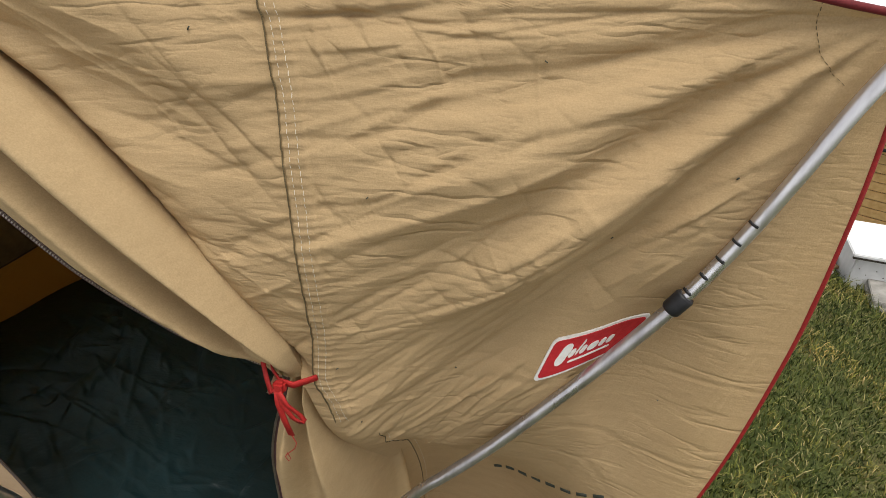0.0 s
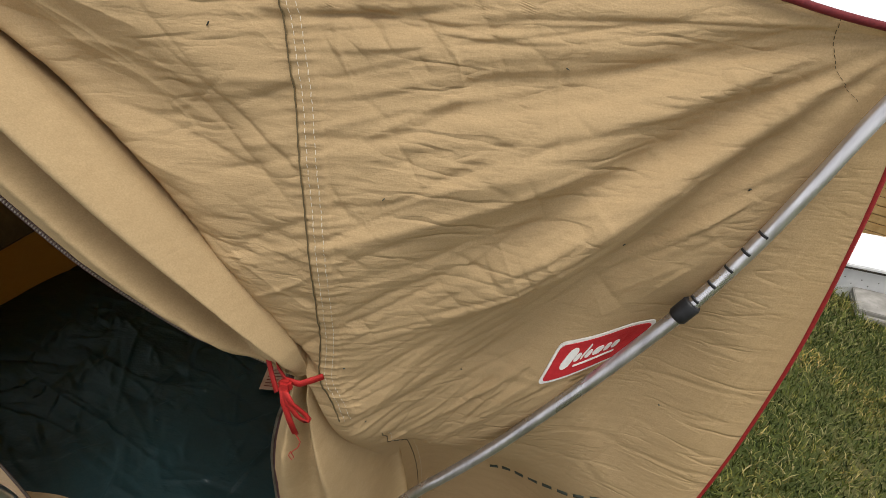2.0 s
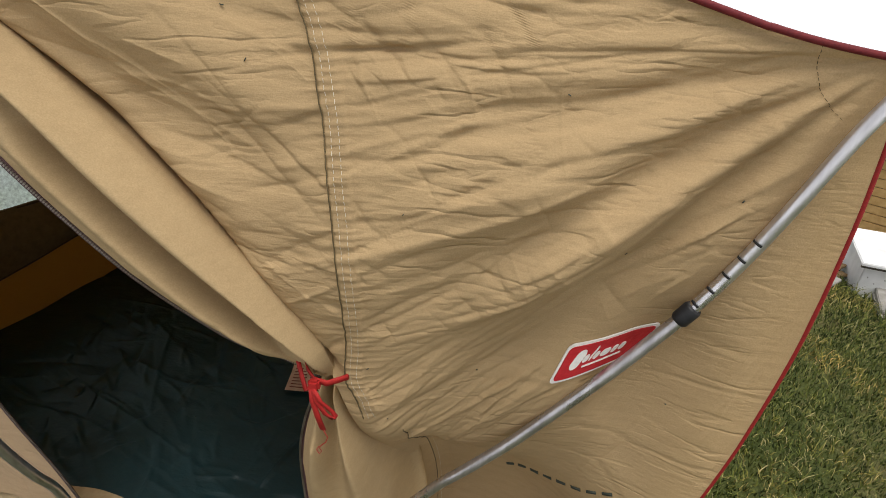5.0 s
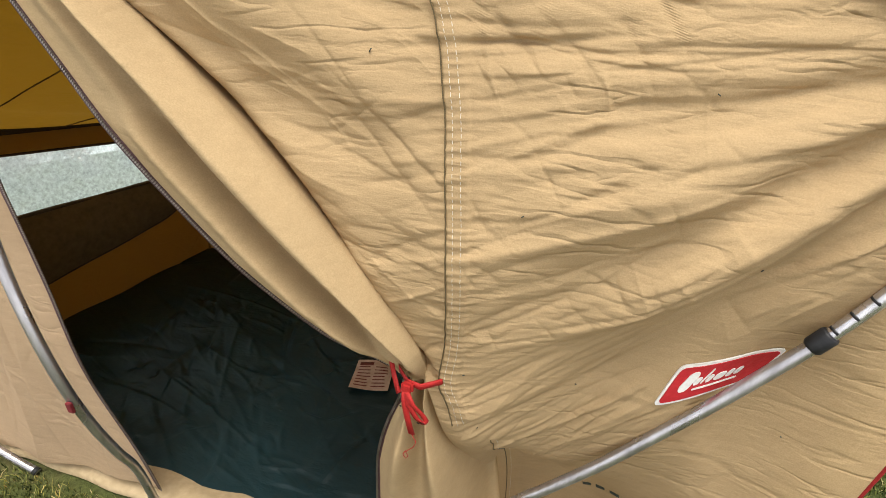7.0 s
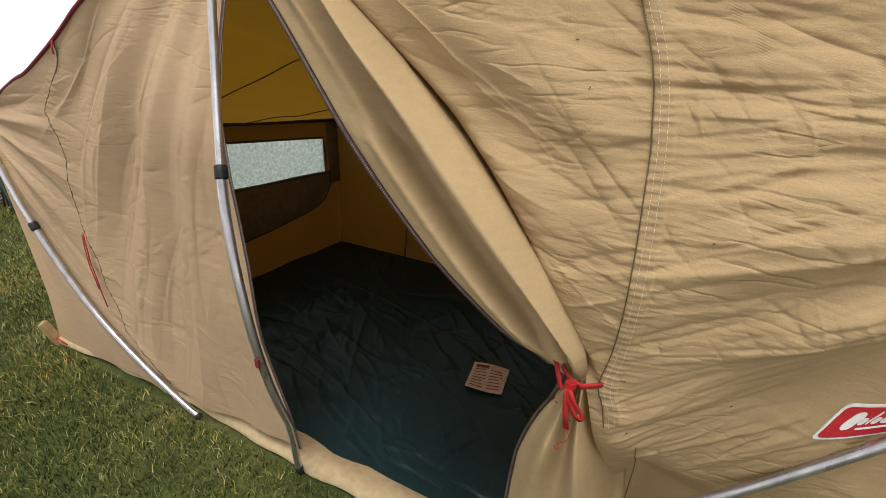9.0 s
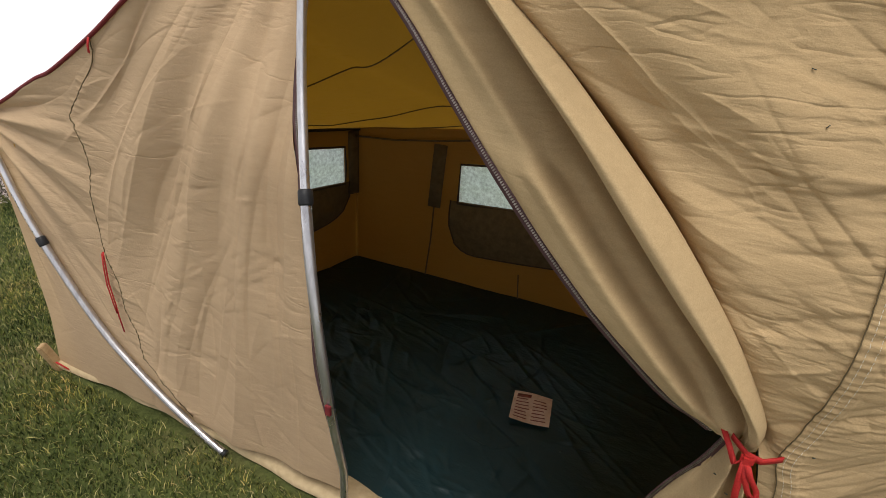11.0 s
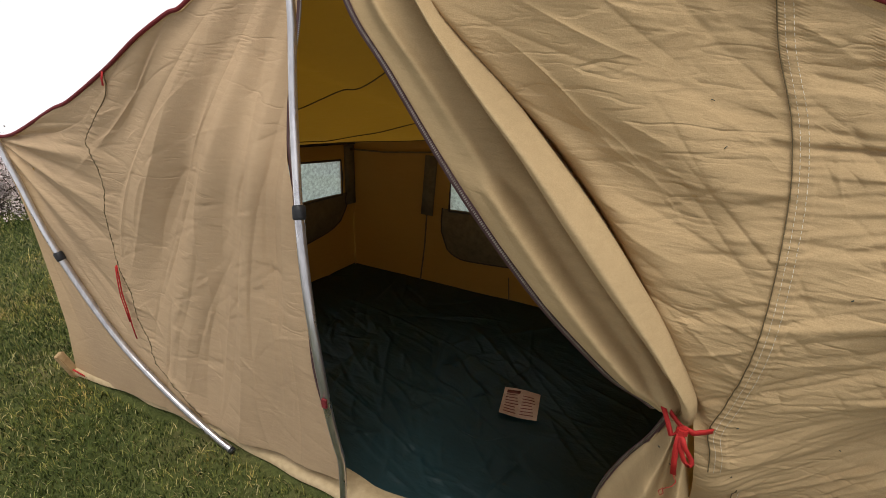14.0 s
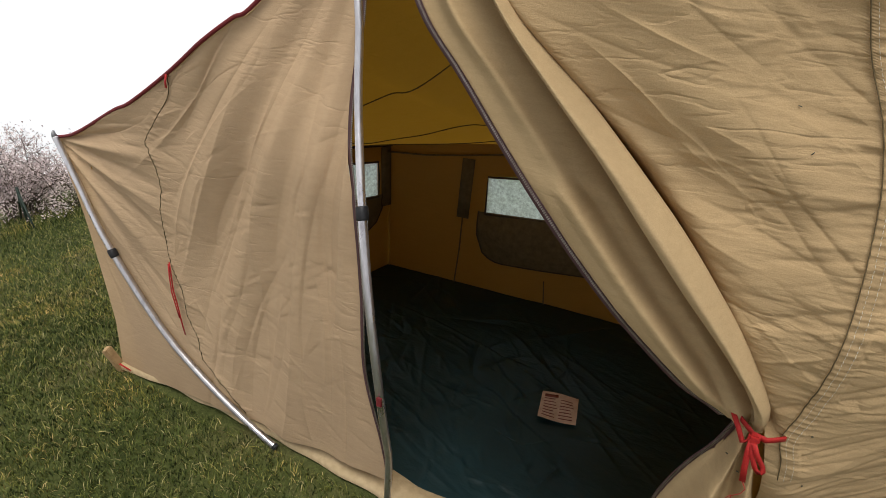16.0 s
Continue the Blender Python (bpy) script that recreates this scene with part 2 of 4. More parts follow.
def tube(points, radius, sides=12, closed_ends=True):
    """A round tube along a list of points; radius is one number or one a point."""
    P = [Vector(p) for p in points]
    rad = radius if isinstance(radius, (list, tuple, np.ndarray)) else [radius] * len(P)
    bm = bmesh.new()
    rings, side = [], None
    for k, p in enumerate(P):
        d = (P[min(k + 1, len(P) - 1)] - P[max(k - 1, 0)]).normalized()
        if side is None:
            side = d.orthogonal().normalized()
        side = (side - d * side.dot(d)).normalized()
        up = d.cross(side)
        rings.append([bm.verts.new(p + rad[k] * (math.cos(a) * side + math.sin(a) * up)) for a in [2 * math.pi * q / sides for q in range(sides)]])
    for a, c in zip(rings, rings[1:]):
        for q in range(sides):
            bm.faces.new((a[q], a[(q + 1) % sides], c[(q + 1) % sides], c[q])).smooth = True
    if closed_ends:
        bm.faces.new(rings[0][::-1])
        bm.faces.new(rings[-1])
    return bm


def ribbon(points, across, thick):
    """A flat strip along points; across: the width vector; thick: the depth vector."""
    a, t = Vector(across) * 0.5, Vector(thick) * 0.5
    bm = bmesh.new()
    rings = [[bm.verts.new(Vector(p) + s * a + u * t) for s, u in ((-1, -1), (1, -1), (1, 1), (-1, 1))] for p in points]
    for r, q in zip(rings, rings[1:]):
        for k in range(4):
            bm.faces.new((r[k], r[(k + 1) % 4], q[(k + 1) % 4], q[k])).smooth = True
    bm.faces.new(rings[0][::-1])
    bm.faces.new(rings[-1])
    return bm


def box(x0, x1, y0, y1, z0, z1, bevel=0.0):
    bm = bmesh.new()
    bmesh.ops.create_cube(bm, size=1)
    for v in bm.verts:
        v.co = Vector(((x0 + x1) / 2 + v.co.x * (x1 - x0), (y0 + y1) / 2 + v.co.y * (y1 - y0), (z0 + z1) / 2 + v.co.z * (z1 - z0)))
    if bevel:
        bmesh.ops.bevel(bm, geom=bm.edges[:], offset=bevel, segments=2, affect="EDGES")
    return bm


def curve(keys, n):
    """A smooth line through a few points, as an array n x dimensions (Catmull-Rom)."""
    K = np.array(keys, float)
    K = np.vstack([2 * K[0] - K[1], K, 2 * K[-1] - K[-2]])
    s = np.linspace(0, len(K) - 3 - 1e-9, n)
    i = s.astype(int)
    u = (s - i)[:, None]
    a, b_, c, d = K[i], K[i + 1], K[i + 2], K[i + 3]
    return 0.5 * (2 * b_ + (c - a) * u + (2 * a - 5 * b_ + 4 * c - d) * u**2 + (3 * b_ - a - 3 * c + d) * u**3)


def ease(x):
    x = np.clip(x, 0, 1)
    return x * x * (3 - 2 * x)


def bell(d, w):
    return np.exp(-((d / w) ** 2))


def creases(X, Z, count, seed, box4, length, width, height, lean, spread, aim=None):
    """Sharp little creases scattered over a panel, as depth; with aim they point to one place."""
    r = np.random.RandomState(seed)
    out = np.zeros_like(X)
    x0, x1, z0, z1 = box4
    for _ in range(count):
        cx, cz, a = r.uniform(x0, x1), r.uniform(z0, z1), lean + r.normal(0, spread)
        if aim:
            a += math.atan2(aim[1] - cz, aim[0] - cx)
        ln, wd, h = length * r.uniform(0.4, 1.6), width * r.uniform(0.6, 1.6), height * r.uniform(0.4, 1.3) * r.choice([-1, 1, 1])
        bend, step_ = r.uniform(-1, 1), r.uniform(0, 0.8)
        near = (np.abs(X - cx) < 2.2 * ln + 0.03) & (np.abs(Z - cz) < 2.2 * ln + 0.03)
        dx, dz = X[near] - cx, Z[near] - cz
        along, off = dx * math.cos(a) + dz * math.sin(a), -dx * math.sin(a) + dz * math.cos(a)
        off = off + 0.15 * along**2 / ln * bend
        # one flank steep, the other running out gently
        flank = np.where(off > 0, wd, wd * (1 + 4 * step_))
        out[near] += h * np.exp(-np.abs(off) / flank) * bell(along, ln)
    return out


# ------------------------------------------------------------------ the lie of the land
TX0, TX1, TY0, TY1 = -1.9, 1.9, -0.5, 2.2


def land(x, y):
    """The lawn: level round the tent, falling gently away from it."""
    dx = np.maximum(np.maximum(TX0 - x, x - TX1), 0)
    dy = np.maximum(np.maximum(TY0 - y, y - TY1), 0)
    d = np.minimum(np.sqrt(dx * dx + dy * dy), 44.0)
    return -0.012 - 0.30 * (np.sqrt(d * d + 0.16) - 0.4)


def axis_steps(far, near, fine):
    inner = np.arange(-near, near + 1e-6, fine)
    outer = near * (far / near) ** (np.arange(1, 26) / 25)
    return np.concatenate([-outer[::-1], inner, outer])


gx, gy = np.meshgrid(axis_steps(1500, 12, 0.2), axis_steps(1500, 12, 0.2))
ground = part("ground", sheet(gx, gy, land(gx, gy)), LAWN)
tagged(ground, "mown green lawn with yellowed patches", "lawn", kind="structure")

# ------------------------------------------------------------------ the tent
tent = empty("canvas_tent", "vintage tan cotton canvas family tent, door tied open", "tent")

# outline of the front: a gable with sagging edges
GABLE_L = curve([(-1.675, 1.137), (-1.52, 1.178), (-1.26, 1.30), (-1.15, 1.345), (-0.935, 1.465), (-0.785, 1.56), (-0.66, 1.64), (-0.57, 1.70), (-0.2, 2.08)], 60)
EAVE = (1.75, 1.62)
GABLE_R = curve([(1.605, 1.582), (1.51, 1.598), (1.44, 1.614), (1.36, 1.637), (0.75, 1.82), (-0.2, 2.08)], 60)
CORNER_R = curve([(1.49, 0.0), (1.545, 0.6), (1.572, 0.73), (1.60, 0.9), (1.622, 1.12), (1.626, 1.3), (1.622, 1.44), (1.61, 1.582)], 60)
CORNER_L = curve([(-1.66, 0.0), (-1.625, 0.2), (-1.61, 0.35), (-1.62, 0.8), (-1.65, 1.0), (-1.67, 1.135)], 60)


def front_y(X, Z):
    """Depth of the front wall, without its folds."""
    left = 0.165 + 0.035 * ease((-X - 0.35) / 0.35) + 0.165 * ease((Z - 1.15) / 0.65) * ease((X + 0.8) / 0.5)
    right = 0.02 + 0.09 * ease((X - 1.15) / 0.35) + 0.075 * ease((1.36 - Z) / 0.32) * ease((X - 0.92) / 0.3) * (1 - ease((X - 1.36) / 0.2))
    right = right + 0.28 * ease((Z - 1.65) / 0.43) * ease((0.45 - X) / 0.5)
    y = np.where(X < 0, left, right)
    mid = ease((X - 0.82) / 0.2) * (1 - ease((X - 1.3) / 0.25))
    y = y + 0.09 * ease((Z - 1.36) / 0.42) * ease((1.5 - X) / 0.25) * ease((X - 0.5) / 0.3)
    low = ease((0.85 + 0.2 * mid - 0.3 * ease((X - 1.2) / 0.3) - Z) / 0.85)
    return y + (0.2 + 0.14 * mid - y) * low


EDGE_IN = curve([(0.93, 0.0), (0.93, 0.5), (0.90, 0.75), (0.868, 0.93), (0.842, 1.03), (0.828, 1.10), (0.766, 1.20), (0.69, 1.30), (0.605, 1.40), (0.505, 1.50), (0.395, 1.60), (0.29, 1.70), (0.04, 1.92), (-0.19, 2.075)], 520)


def right_folds(X, Z):
    ex, ez = 1.60, 1.59
    dx, dz = ex - X, ez - Z
    r, a = np.sqrt(dx * dx + dz * dz) + 1e-6, np.degrees(np.arctan2(dz, dx))
    fan = np.zeros_like(X)
    for at, w, h in ((2, 4, 0.012), (12, 4, -0.012), (21, 5, 0.014), (31, 4.5, -0.022), (40, 5.5, 0.028), (50, 5, -0.02), (60, 7, 0.014)):
        fan += h * bell(a - at, w)
    y = -fan * ease(r / 0.35) * (0.5 + 0.5 * ease((1.35 - r) / 0.7)) * ease((X - 0.92) / 0.3)
    # drag lines from the seam to the rolled flap
    k = (Z - 1.05) - 0.55 * (0.88 - X)
    edge = np.interp(Z, EDGE_IN[:, 1], EDGE_IN[:, 0])
    y += (0.011 * np.sin(k * 21 + 3 * X) + 0.006 * np.sin(k * 37 - 5 * X)) * ease((0.87 - X) / 0.14) * ease((X - edge - 0.04) / 0.1) * ease((Z - 1.05) / 0.2)
    # the skirt is pulled back under the tie
    line = 0.93 - 0.9 * (X - 0.9) + 0.45 * np.maximum(X - 0.9, 0) ** 2
    y += 0.08 * ease((line - Z) / 0.26) * ease((1.45 - X) / 0.4) * ease((X - 0.75) / 0.12)
    return y


NR, NC = 520, 600
v = np.linspace(0, 1, NR)[:, None]
u = np.linspace(0, 1, NC)[None, :]
# left boundary: along the gathered flap, then straight down beside it
right_line = np.vstack([CORNER_R[:-1], GABLE_R])
step = np.concatenate([[0], np.cumsum(np.linalg.norm(np.diff(right_line, axis=0), axis=1))])
along = np.linspace(0, 1, NR)
along = np.where(along < 0.72, along / 0.72 * 0.49, 0.49 + (along - 0.72) / 0.28 * 0.51) * step[-1]
RX, RZ = np.interp(along, step, right_line[:, 0]), np.interp(along, step, right_line[:, 1])
EDGE_IN[:, 0] -= 0.06 * ease((EDGE_IN[:, 1] - 1.02) / 0.1)
X = EDGE_IN[:, :1] * (1 - u) + RX[:, None] * u
Z = EDGE_IN[:, 1:] * (1 - u) + RZ[:, None] * u
Y = front_y(X, Z) + right_folds(X, Z) + 0.1 * bell(u, 0.042) * ease((Z - 1.0) / 0.1)
Y -= 0.03 * bell(Z - 1.25, 0.14) * bell(X - 0.88, 0.22)
# the part below the pole is stretched smooth
pole_line = np.interp(X, [0.7, 1.02, 1.23, 1.42, 1.6], [0.0, 0.627, 0.88, 1.19, 1.57])
slack = 0.12 + 0.88 * ease((Z - pole_line) / 0.1)
rough = creases(X, Z, 210, 3, (0.84, 1.6, 0.7, 1.85), 0.10, 0.0035, 0.0042, 0.0, 0.12, EAVE)
rough += creases(X, Z, 110, 5, (0.85, 1.5, 0.8, 1.75), 0.17, 0.006, 0.0055, 0.0, 0.1, EAVE)
rough += creases(X, Z, 60, 6, (0.9, 1.5, 1.1, 1.75), 0.04, 0.003, 0.0028, -0.9, 0.25)
rough += creases(X, Z, 70, 4, (0.9, 1.5, 0.6, 1.1), 0.14, 0.004, 0.0032, 0.0, 0.15, EAVE)
rough += creases(X, Z, 60, 7, (0.4, 0.87, 1.1, 1.85), 0.10, 0.006, 0.004, -0.5, 0.15)
rough += creases(X, Z, 50, 17, (0.5, 0.9, 1.05, 1.8), 0.05, 0.004, 0.003, -0.1, 0.25)
rough += creases(X, Z, 160, 14, (0.5, 1.6, 0.7, 1.8), 0.04, 0.003, 0.0026, 0.2, 0.35)
rough *= slack * ease(u / 0.1)
SEAM_R = curve([(0.737, 1.90), (0.785, 1.78), (0.813, 1.70), (0.858, 1.60), (0.883, 1.50), (0.895, 1.40), (0.903, 1.30), (0.905, 1.20), (0.899, 1.10), (0.889, 1.02), (0.905, 0.965), (0.915, 0.91)], 240)
seam_x = np.interp(Z, SEAM_R[::-1, 1], SEAM_R[::-1, 0])
calm = (1 - np.exp(-((((X - 1.324) / 0.15) ** 2 + ((Z - 1.063) / 0.11) ** 2) ** 2))) * (1 - 0.75 * bell(X - seam_x, 0.025) * (Z > 0.93))
Y += rough * calm
pucker = np.random.RandomState(12)
on_seam = ease((Z - 0.93) / 0.02)
for zc in np.arange(0.94, 1.84, 0.0135):
    zc = zc + pucker.uniform(-0.004, 0.004)
    reach = pucker.uniform(0.018, 0.05)
    Y -= on_seam * 0.0034 * np.exp(-np.abs(Z - zc - 0.1 * (X - seam_x)) / 0.003) * bell(X - seam_x - pucker.uniform(-0.01, 0.015), reach)
Y -= on_seam * 0.003 * ease((X - seam_x + 0.0185) / 0.004) * ease((seam_x + 0.021 - X) / 0.008)
GRID_R = (X.copy(), Y.copy(), Z.copy())
part("front_panel", sheet(X, Y, Z), CANVAS, tent, "tan canvas front panel, creased and stretched")

# left half of the front
v1 = np.linspace(0, 1, 400)
ZIP_L = curve([(-0.13, 0.10), (-0.155, 0.30), (-0.205, 0.60), (-0.205, 0.90), (-0.222, 1.20), (-0.256, 1.35), (-0.278, 1.50), (-0.28, 1.65), (-0.275, 1.80), (-0.21, 2.07)], 400)
left_line = np.vstack([CORNER_L[:-1], GABLE_L])
step = np.concatenate([[0], np.cumsum(np.linalg.norm(np.diff(left_line, axis=0), axis=1))])
al = np.where(v1 < 0.55, v1 / 0.55 * 0.385, 0.385 + (v1 - 0.55) / 0.45 * 0.615) * step[-1]
LX, LZ = np.interp(al, step, left_line[:, 0]), np.interp(al, step, left_line[:, 1])
u1 = np.linspace(0, 1, 460)[None, :]
X = LX[:, None] * (1 - u1) + ZIP_L[:, :1] * u1
Z = LZ[:, None] * (1 - u1) + ZIP_L[:, 1:] * u1
Y = front_y(X, Z)
ang = np.degrees(np.arctan2(-0.2 - X, 2.12 - Z))
depth = ease((2.0 - Z) / 0.8) * ease((X + 1.1) / 0.25)
fan = np.zeros_like(X)
for at, w, h in ((3, 1.6, 0.012), (7, 1.6, -0.016), (11.5, 1.9, 0.024), (17, 2.0, -0.022), (22, 2.2, 0.028), (28, 2.4, -0.03), (34, 2.8, 0.034), (41, 2.8, -0.03)):
    fan += h * bell(ang - at, w)
Y -= 0.62 * fan * depth
ax, az = X + 1.66, 1.135 - Z
ra, aa = np.sqrt(ax**2 + az**2) + 1e-6, np.degrees(np.arctan2(az, ax))
corner_fan = np.zeros_like(X)
for at, w, h in ((-22, 3, 0.010), (-12, 3, -0.012), (-2, 3, 0.012), (8, 3, -0.010), (18, 3, 0.012), (30, 4, -0.012), (42, 4, 0.012), (54, 4, -0.010)):
    corner_fan += h * bell(aa - at, w)
Y -= corner_fan * ease(ra / 0.15) * ease((0.75 - ra) / 0.45)
Y += creases(X, Z, 90, 8, (-1.1, -0.3, 0.3, 1.5), 0.08, 0.003, 0.0022, 0.5, 0.2)
Y += creases(X, Z, 45, 10, (-1.1, -0.3, 0.2, 1.3), 0.07, 0.003, 0.002, -0.25, 0.25)
Y += creases(X, Z, 46, 11, (-1.0, -0.25, 0.3, 1.6), 0.3, 0.010, 0.0075, 0.0, 0.06, (-0.22, 2.1))
Y += creases(X, Z, 30, 13, (-1.6, -1.1, 0.4, 1.3), 0.15, 0.006, 0.004, 0.0, 0.12, (-1.7, 1.15))
Y += creases(X, Z, 24, 9, (-1.1, -0.1, 0.05, 0.6), 0.07, 0.005, 0.003, -0.3, 0.5)
SEAM_L = curve([(-0.94, 1.455), (-0.955, 1.39), (-1.03, 1.31), (-1.113, 1.22), (-1.096, 1.18), (-1.082, 1.08), (-1.105, 0.966), (-1.118, 0.84), (-1.113, 0.73), (-1.08, 0.618), (-1.08, 0.5), (-1.047, 0.40), (-1.04, 0.30), (-0.926, 0.2), (-0.85, 0.08)], 120)
seam_xl = np.interp(Z, SEAM_L[::-1, 1], SEAM_L[::-1, 0])
for zc in np.arange(0.1, 1.4, 0.02):
    zc = zc + pucker.uniform(-0.006, 0.006)
    Y -= 0.004 * np.exp(-np.abs(Z - zc + 0.25 * (X - seam_xl)) / 0.004) * bell(X - seam_xl, pucker.uniform(0.015, 0.05)) * ease((1.38 - Z) / 0.05)
Y -= 0.006 * ease((X - seam_xl) / 0.004) * bell(X - seam_xl, 0.05) * ease((1.38 - Z) / 0.05)
GRID_L = (X.copy(), Y.copy(), Z.copy())
part("front_panel", sheet(X, Y, Z), CANVAS_LEFT_LIT, tent, "lit-toned tan canvas front panel beside the door")


# side walls, back wall, roof
BL, BR = (-1.10, 1.73), (1.45, 1.90)
EAVE_BL, EAVE_BR = (-1.11, 1.74, 0.855), (1.45, 1.9, 1.15)
BACK_TOP = (0.2, 1.83, 1.02)


def quad(a, b_, c, d, nu=60, nv=60, sag=0.0, rip=0.0, seed=0):
    """A four-cornered panel with a sag and small ripples across it."""
    a, b_, c, d = (np.array(p, float) for p in (a, b_, c, d))
    U, V = np.meshgrid(np.linspace(0, 1, nu), np.linspace(0, 1, nv))
    P = ((1 - U) * (1 - V))[..., None] * a + (U * (1 - V))[..., None] * b_ + (U * V)[..., None] * c + ((1 - U) * V)[..., None] * d
    nrm = np.cross(b_ - a, d - a)
    nrm = nrm / (np.linalg.norm(nrm) + 1e-9)
    k = np.random.RandomState(seed).uniform(0, 6, 4)
    off = sag * np.sin(np.pi * U) * np.sin(np.pi * V) + rip * (np.sin(9 * U + 4 * V + k[0]) + 0.6 * np.sin(17 * U - 6 * V + k[1])) * np.sin(np.pi * U) * np.sin(np.pi * V)
    P = P + off[..., None] * nrm
    return sheet(P[..., 0], P[..., 1], P[..., 2])




def gable_line(line, n_):
    s_ = np.linspace(0, len(line) - 1, n_)
    xs = np.interp(s_, np.arange(len(line)), line[:, 0])
    zs = np.interp(s_, np.arange(len(line)), line[:, 1])
    return np.stack([xs, front_y(xs, zs) + 0.006, zs - 0.006], -1)


def roof_sheet(line, back0, back1, lift, seed, nu=60, nv=60):
    """A roof panel stretched from a gable edge to the top of the back wall, sagging a little."""
    front = gable_line(line, nu)
    U, V = np.meshgrid(np.linspace(0, 1, nu), np.linspace(0, 1, nv))
    back = np.array(back0) * (1 - U[..., None]) + np.array(back1) * U[..., None]
    P = front[None] * (1 - V[..., None]) + back * V[..., None]
    k = np.random.RandomState(seed).uniform(0, 6, 3)
    P[..., 2] -= np.sin(np.pi * V) * (0.05 + 0.004 * np.sin(11 * U + k[0]) + 0.003 * np.sin(23 * U + 5 * V + k[1])) - lift * ease(V / 0.1)
    return P


PL_ = roof_sheet(GABLE_L, EAVE_BL, BACK_TOP, 0.0, 1)
PR_ = roof_sheet(GABLE_R, EAVE_BR, BACK_TOP, 0.0, 2)
roof = part("roof_lining", sheet(PL_[..., 0], PL_[..., 1], PL_[..., 2]), CANVAS_LINING, tent, "ochre-lit canvas roof lining seen through the door")
part("roof_lining", sheet(PR_[..., 0], PR_[..., 1], PR_[..., 2]), CANVAS_LINING, tent)
for line, back, seed in ((GABLE_L, EAVE_BL, 1), (GABLE_R, EAVE_BR, 2)):
    Q = roof_sheet(line, back, BACK_TOP, 0.006, seed)
    part("roof_panel", sheet(Q[..., 0], Q[..., 1], Q[..., 2]), CANVAS_ROOF, tent, "tan canvas roof panel")
for v_ in (20, 36, 50):
    part("roof_seam", tube([(p[0], p[1], p[2] - 0.004) for p in PL_[v_]], 0.0025, 6), COVER, roof, "dark seam on the roof lining")


def on_wall(p0, p1):
    """Places on a wall: share s of its length, height z, and a distance off it into the tent."""
    p0, p1 = np.array(p0, float), np.array(p1, float)
    d = p1 - p0
    nrm = np.array([d[1], -d[0]]) / np.linalg.norm(d)
    return lambda s_, z_, off=0.0: (*(p0 + d * s_ + nrm * off), z_)


def wall_with_window(p0, p1, top0, top1, w, name, label):
    """A canvas wall with a slanting window hole: w = (s0, bottom0, top0, s1, bottom1, top1)."""
    at = on_wall(p0, p1)
    s0, b0, t0, s1, b1, t1 = w
    bm = bmesh.new()

    skin = [0.0]

    def strip(sa, sb, lo, hi):
        n_ = max(3, int((sb - sa) * 40))
        for q in range(n_):
            for r in range(8):
                vs = []
                for qq, rr in ((q, r), (q + 1, r), (q + 1, r + 1), (q, r + 1)):
                    s_ = sa + (sb - sa) * qq / n_
                    z_ = lo(s_) + (hi(s_) - lo(s_)) * rr / 8
                    off = 0.012 * math.sin(9 * s_ + 2) * math.sin(3 * z_) + 0.006 * math.sin(23 * s_ - 5 * z_)
                    vs.append(bm.verts.new(at(s_, z_, off * min(1, 4 * s_, 4 * (1 - s_)) - skin[0])))
                bm.faces.new(vs).smooth = True

    base, top = (lambda s_: 0.0), (lambda s_: top0 + (top1 - top0) * s_)
    low = lambda s_: b0 + (b1 - b0) * (s_ - s0) / (s1 - s0)  # noqa: E731
    high = lambda s_: t0 + (t1 - t0) * (s_ - s0) / (s1 - s0)  # noqa: E731
    strip(0, s0, base, top)
    strip(s1, 1, base, top)
    strip(s0, s1, base, low)
    strip(s0, s1, high, top)
    bmesh.ops.remove_doubles(bm, verts=bm.verts[:], dist=1e-4)
    wall = part(name, bm, CANVAS_IN, tent, label)
    bm = bmesh.new()
    skin[0] = 0.006
    strip(0, s0, base, top)
    strip(s1, 1, base, top)
    strip(s0, s1, base, low)
    strip(s0, s1, high, top)
    bmesh.ops.remove_doubles(bm, verts=bm.verts[:], dist=1e-4)
    part("outer_cloth", bm, CANVAS, wall, "tan outer face of the wall")
    # the pane, its binding, and the cover hanging below it
    bm = bmesh.new()
    bm.faces.new([bm.verts.new(at(s_, z_, 0.006)) for s_, z_ in ((s0, b0), (s1, b1), (s1, t1), (s0, t0))])
    win = part("window", bm, FILM, wall, "hazy clear plastic window pane")
    ring = [at(s_, z_, 0.014) for s_, z_ in ((s0, b0), (s1, b1), (s1 + 0.004, (b1 + t1) / 2), (s1, t1), (s0, t0), (s0, b0))]
    part("binding", tube(ring, 0.006, 6), BROWN, win, "dark edge binding")
    return wall, at, low, high


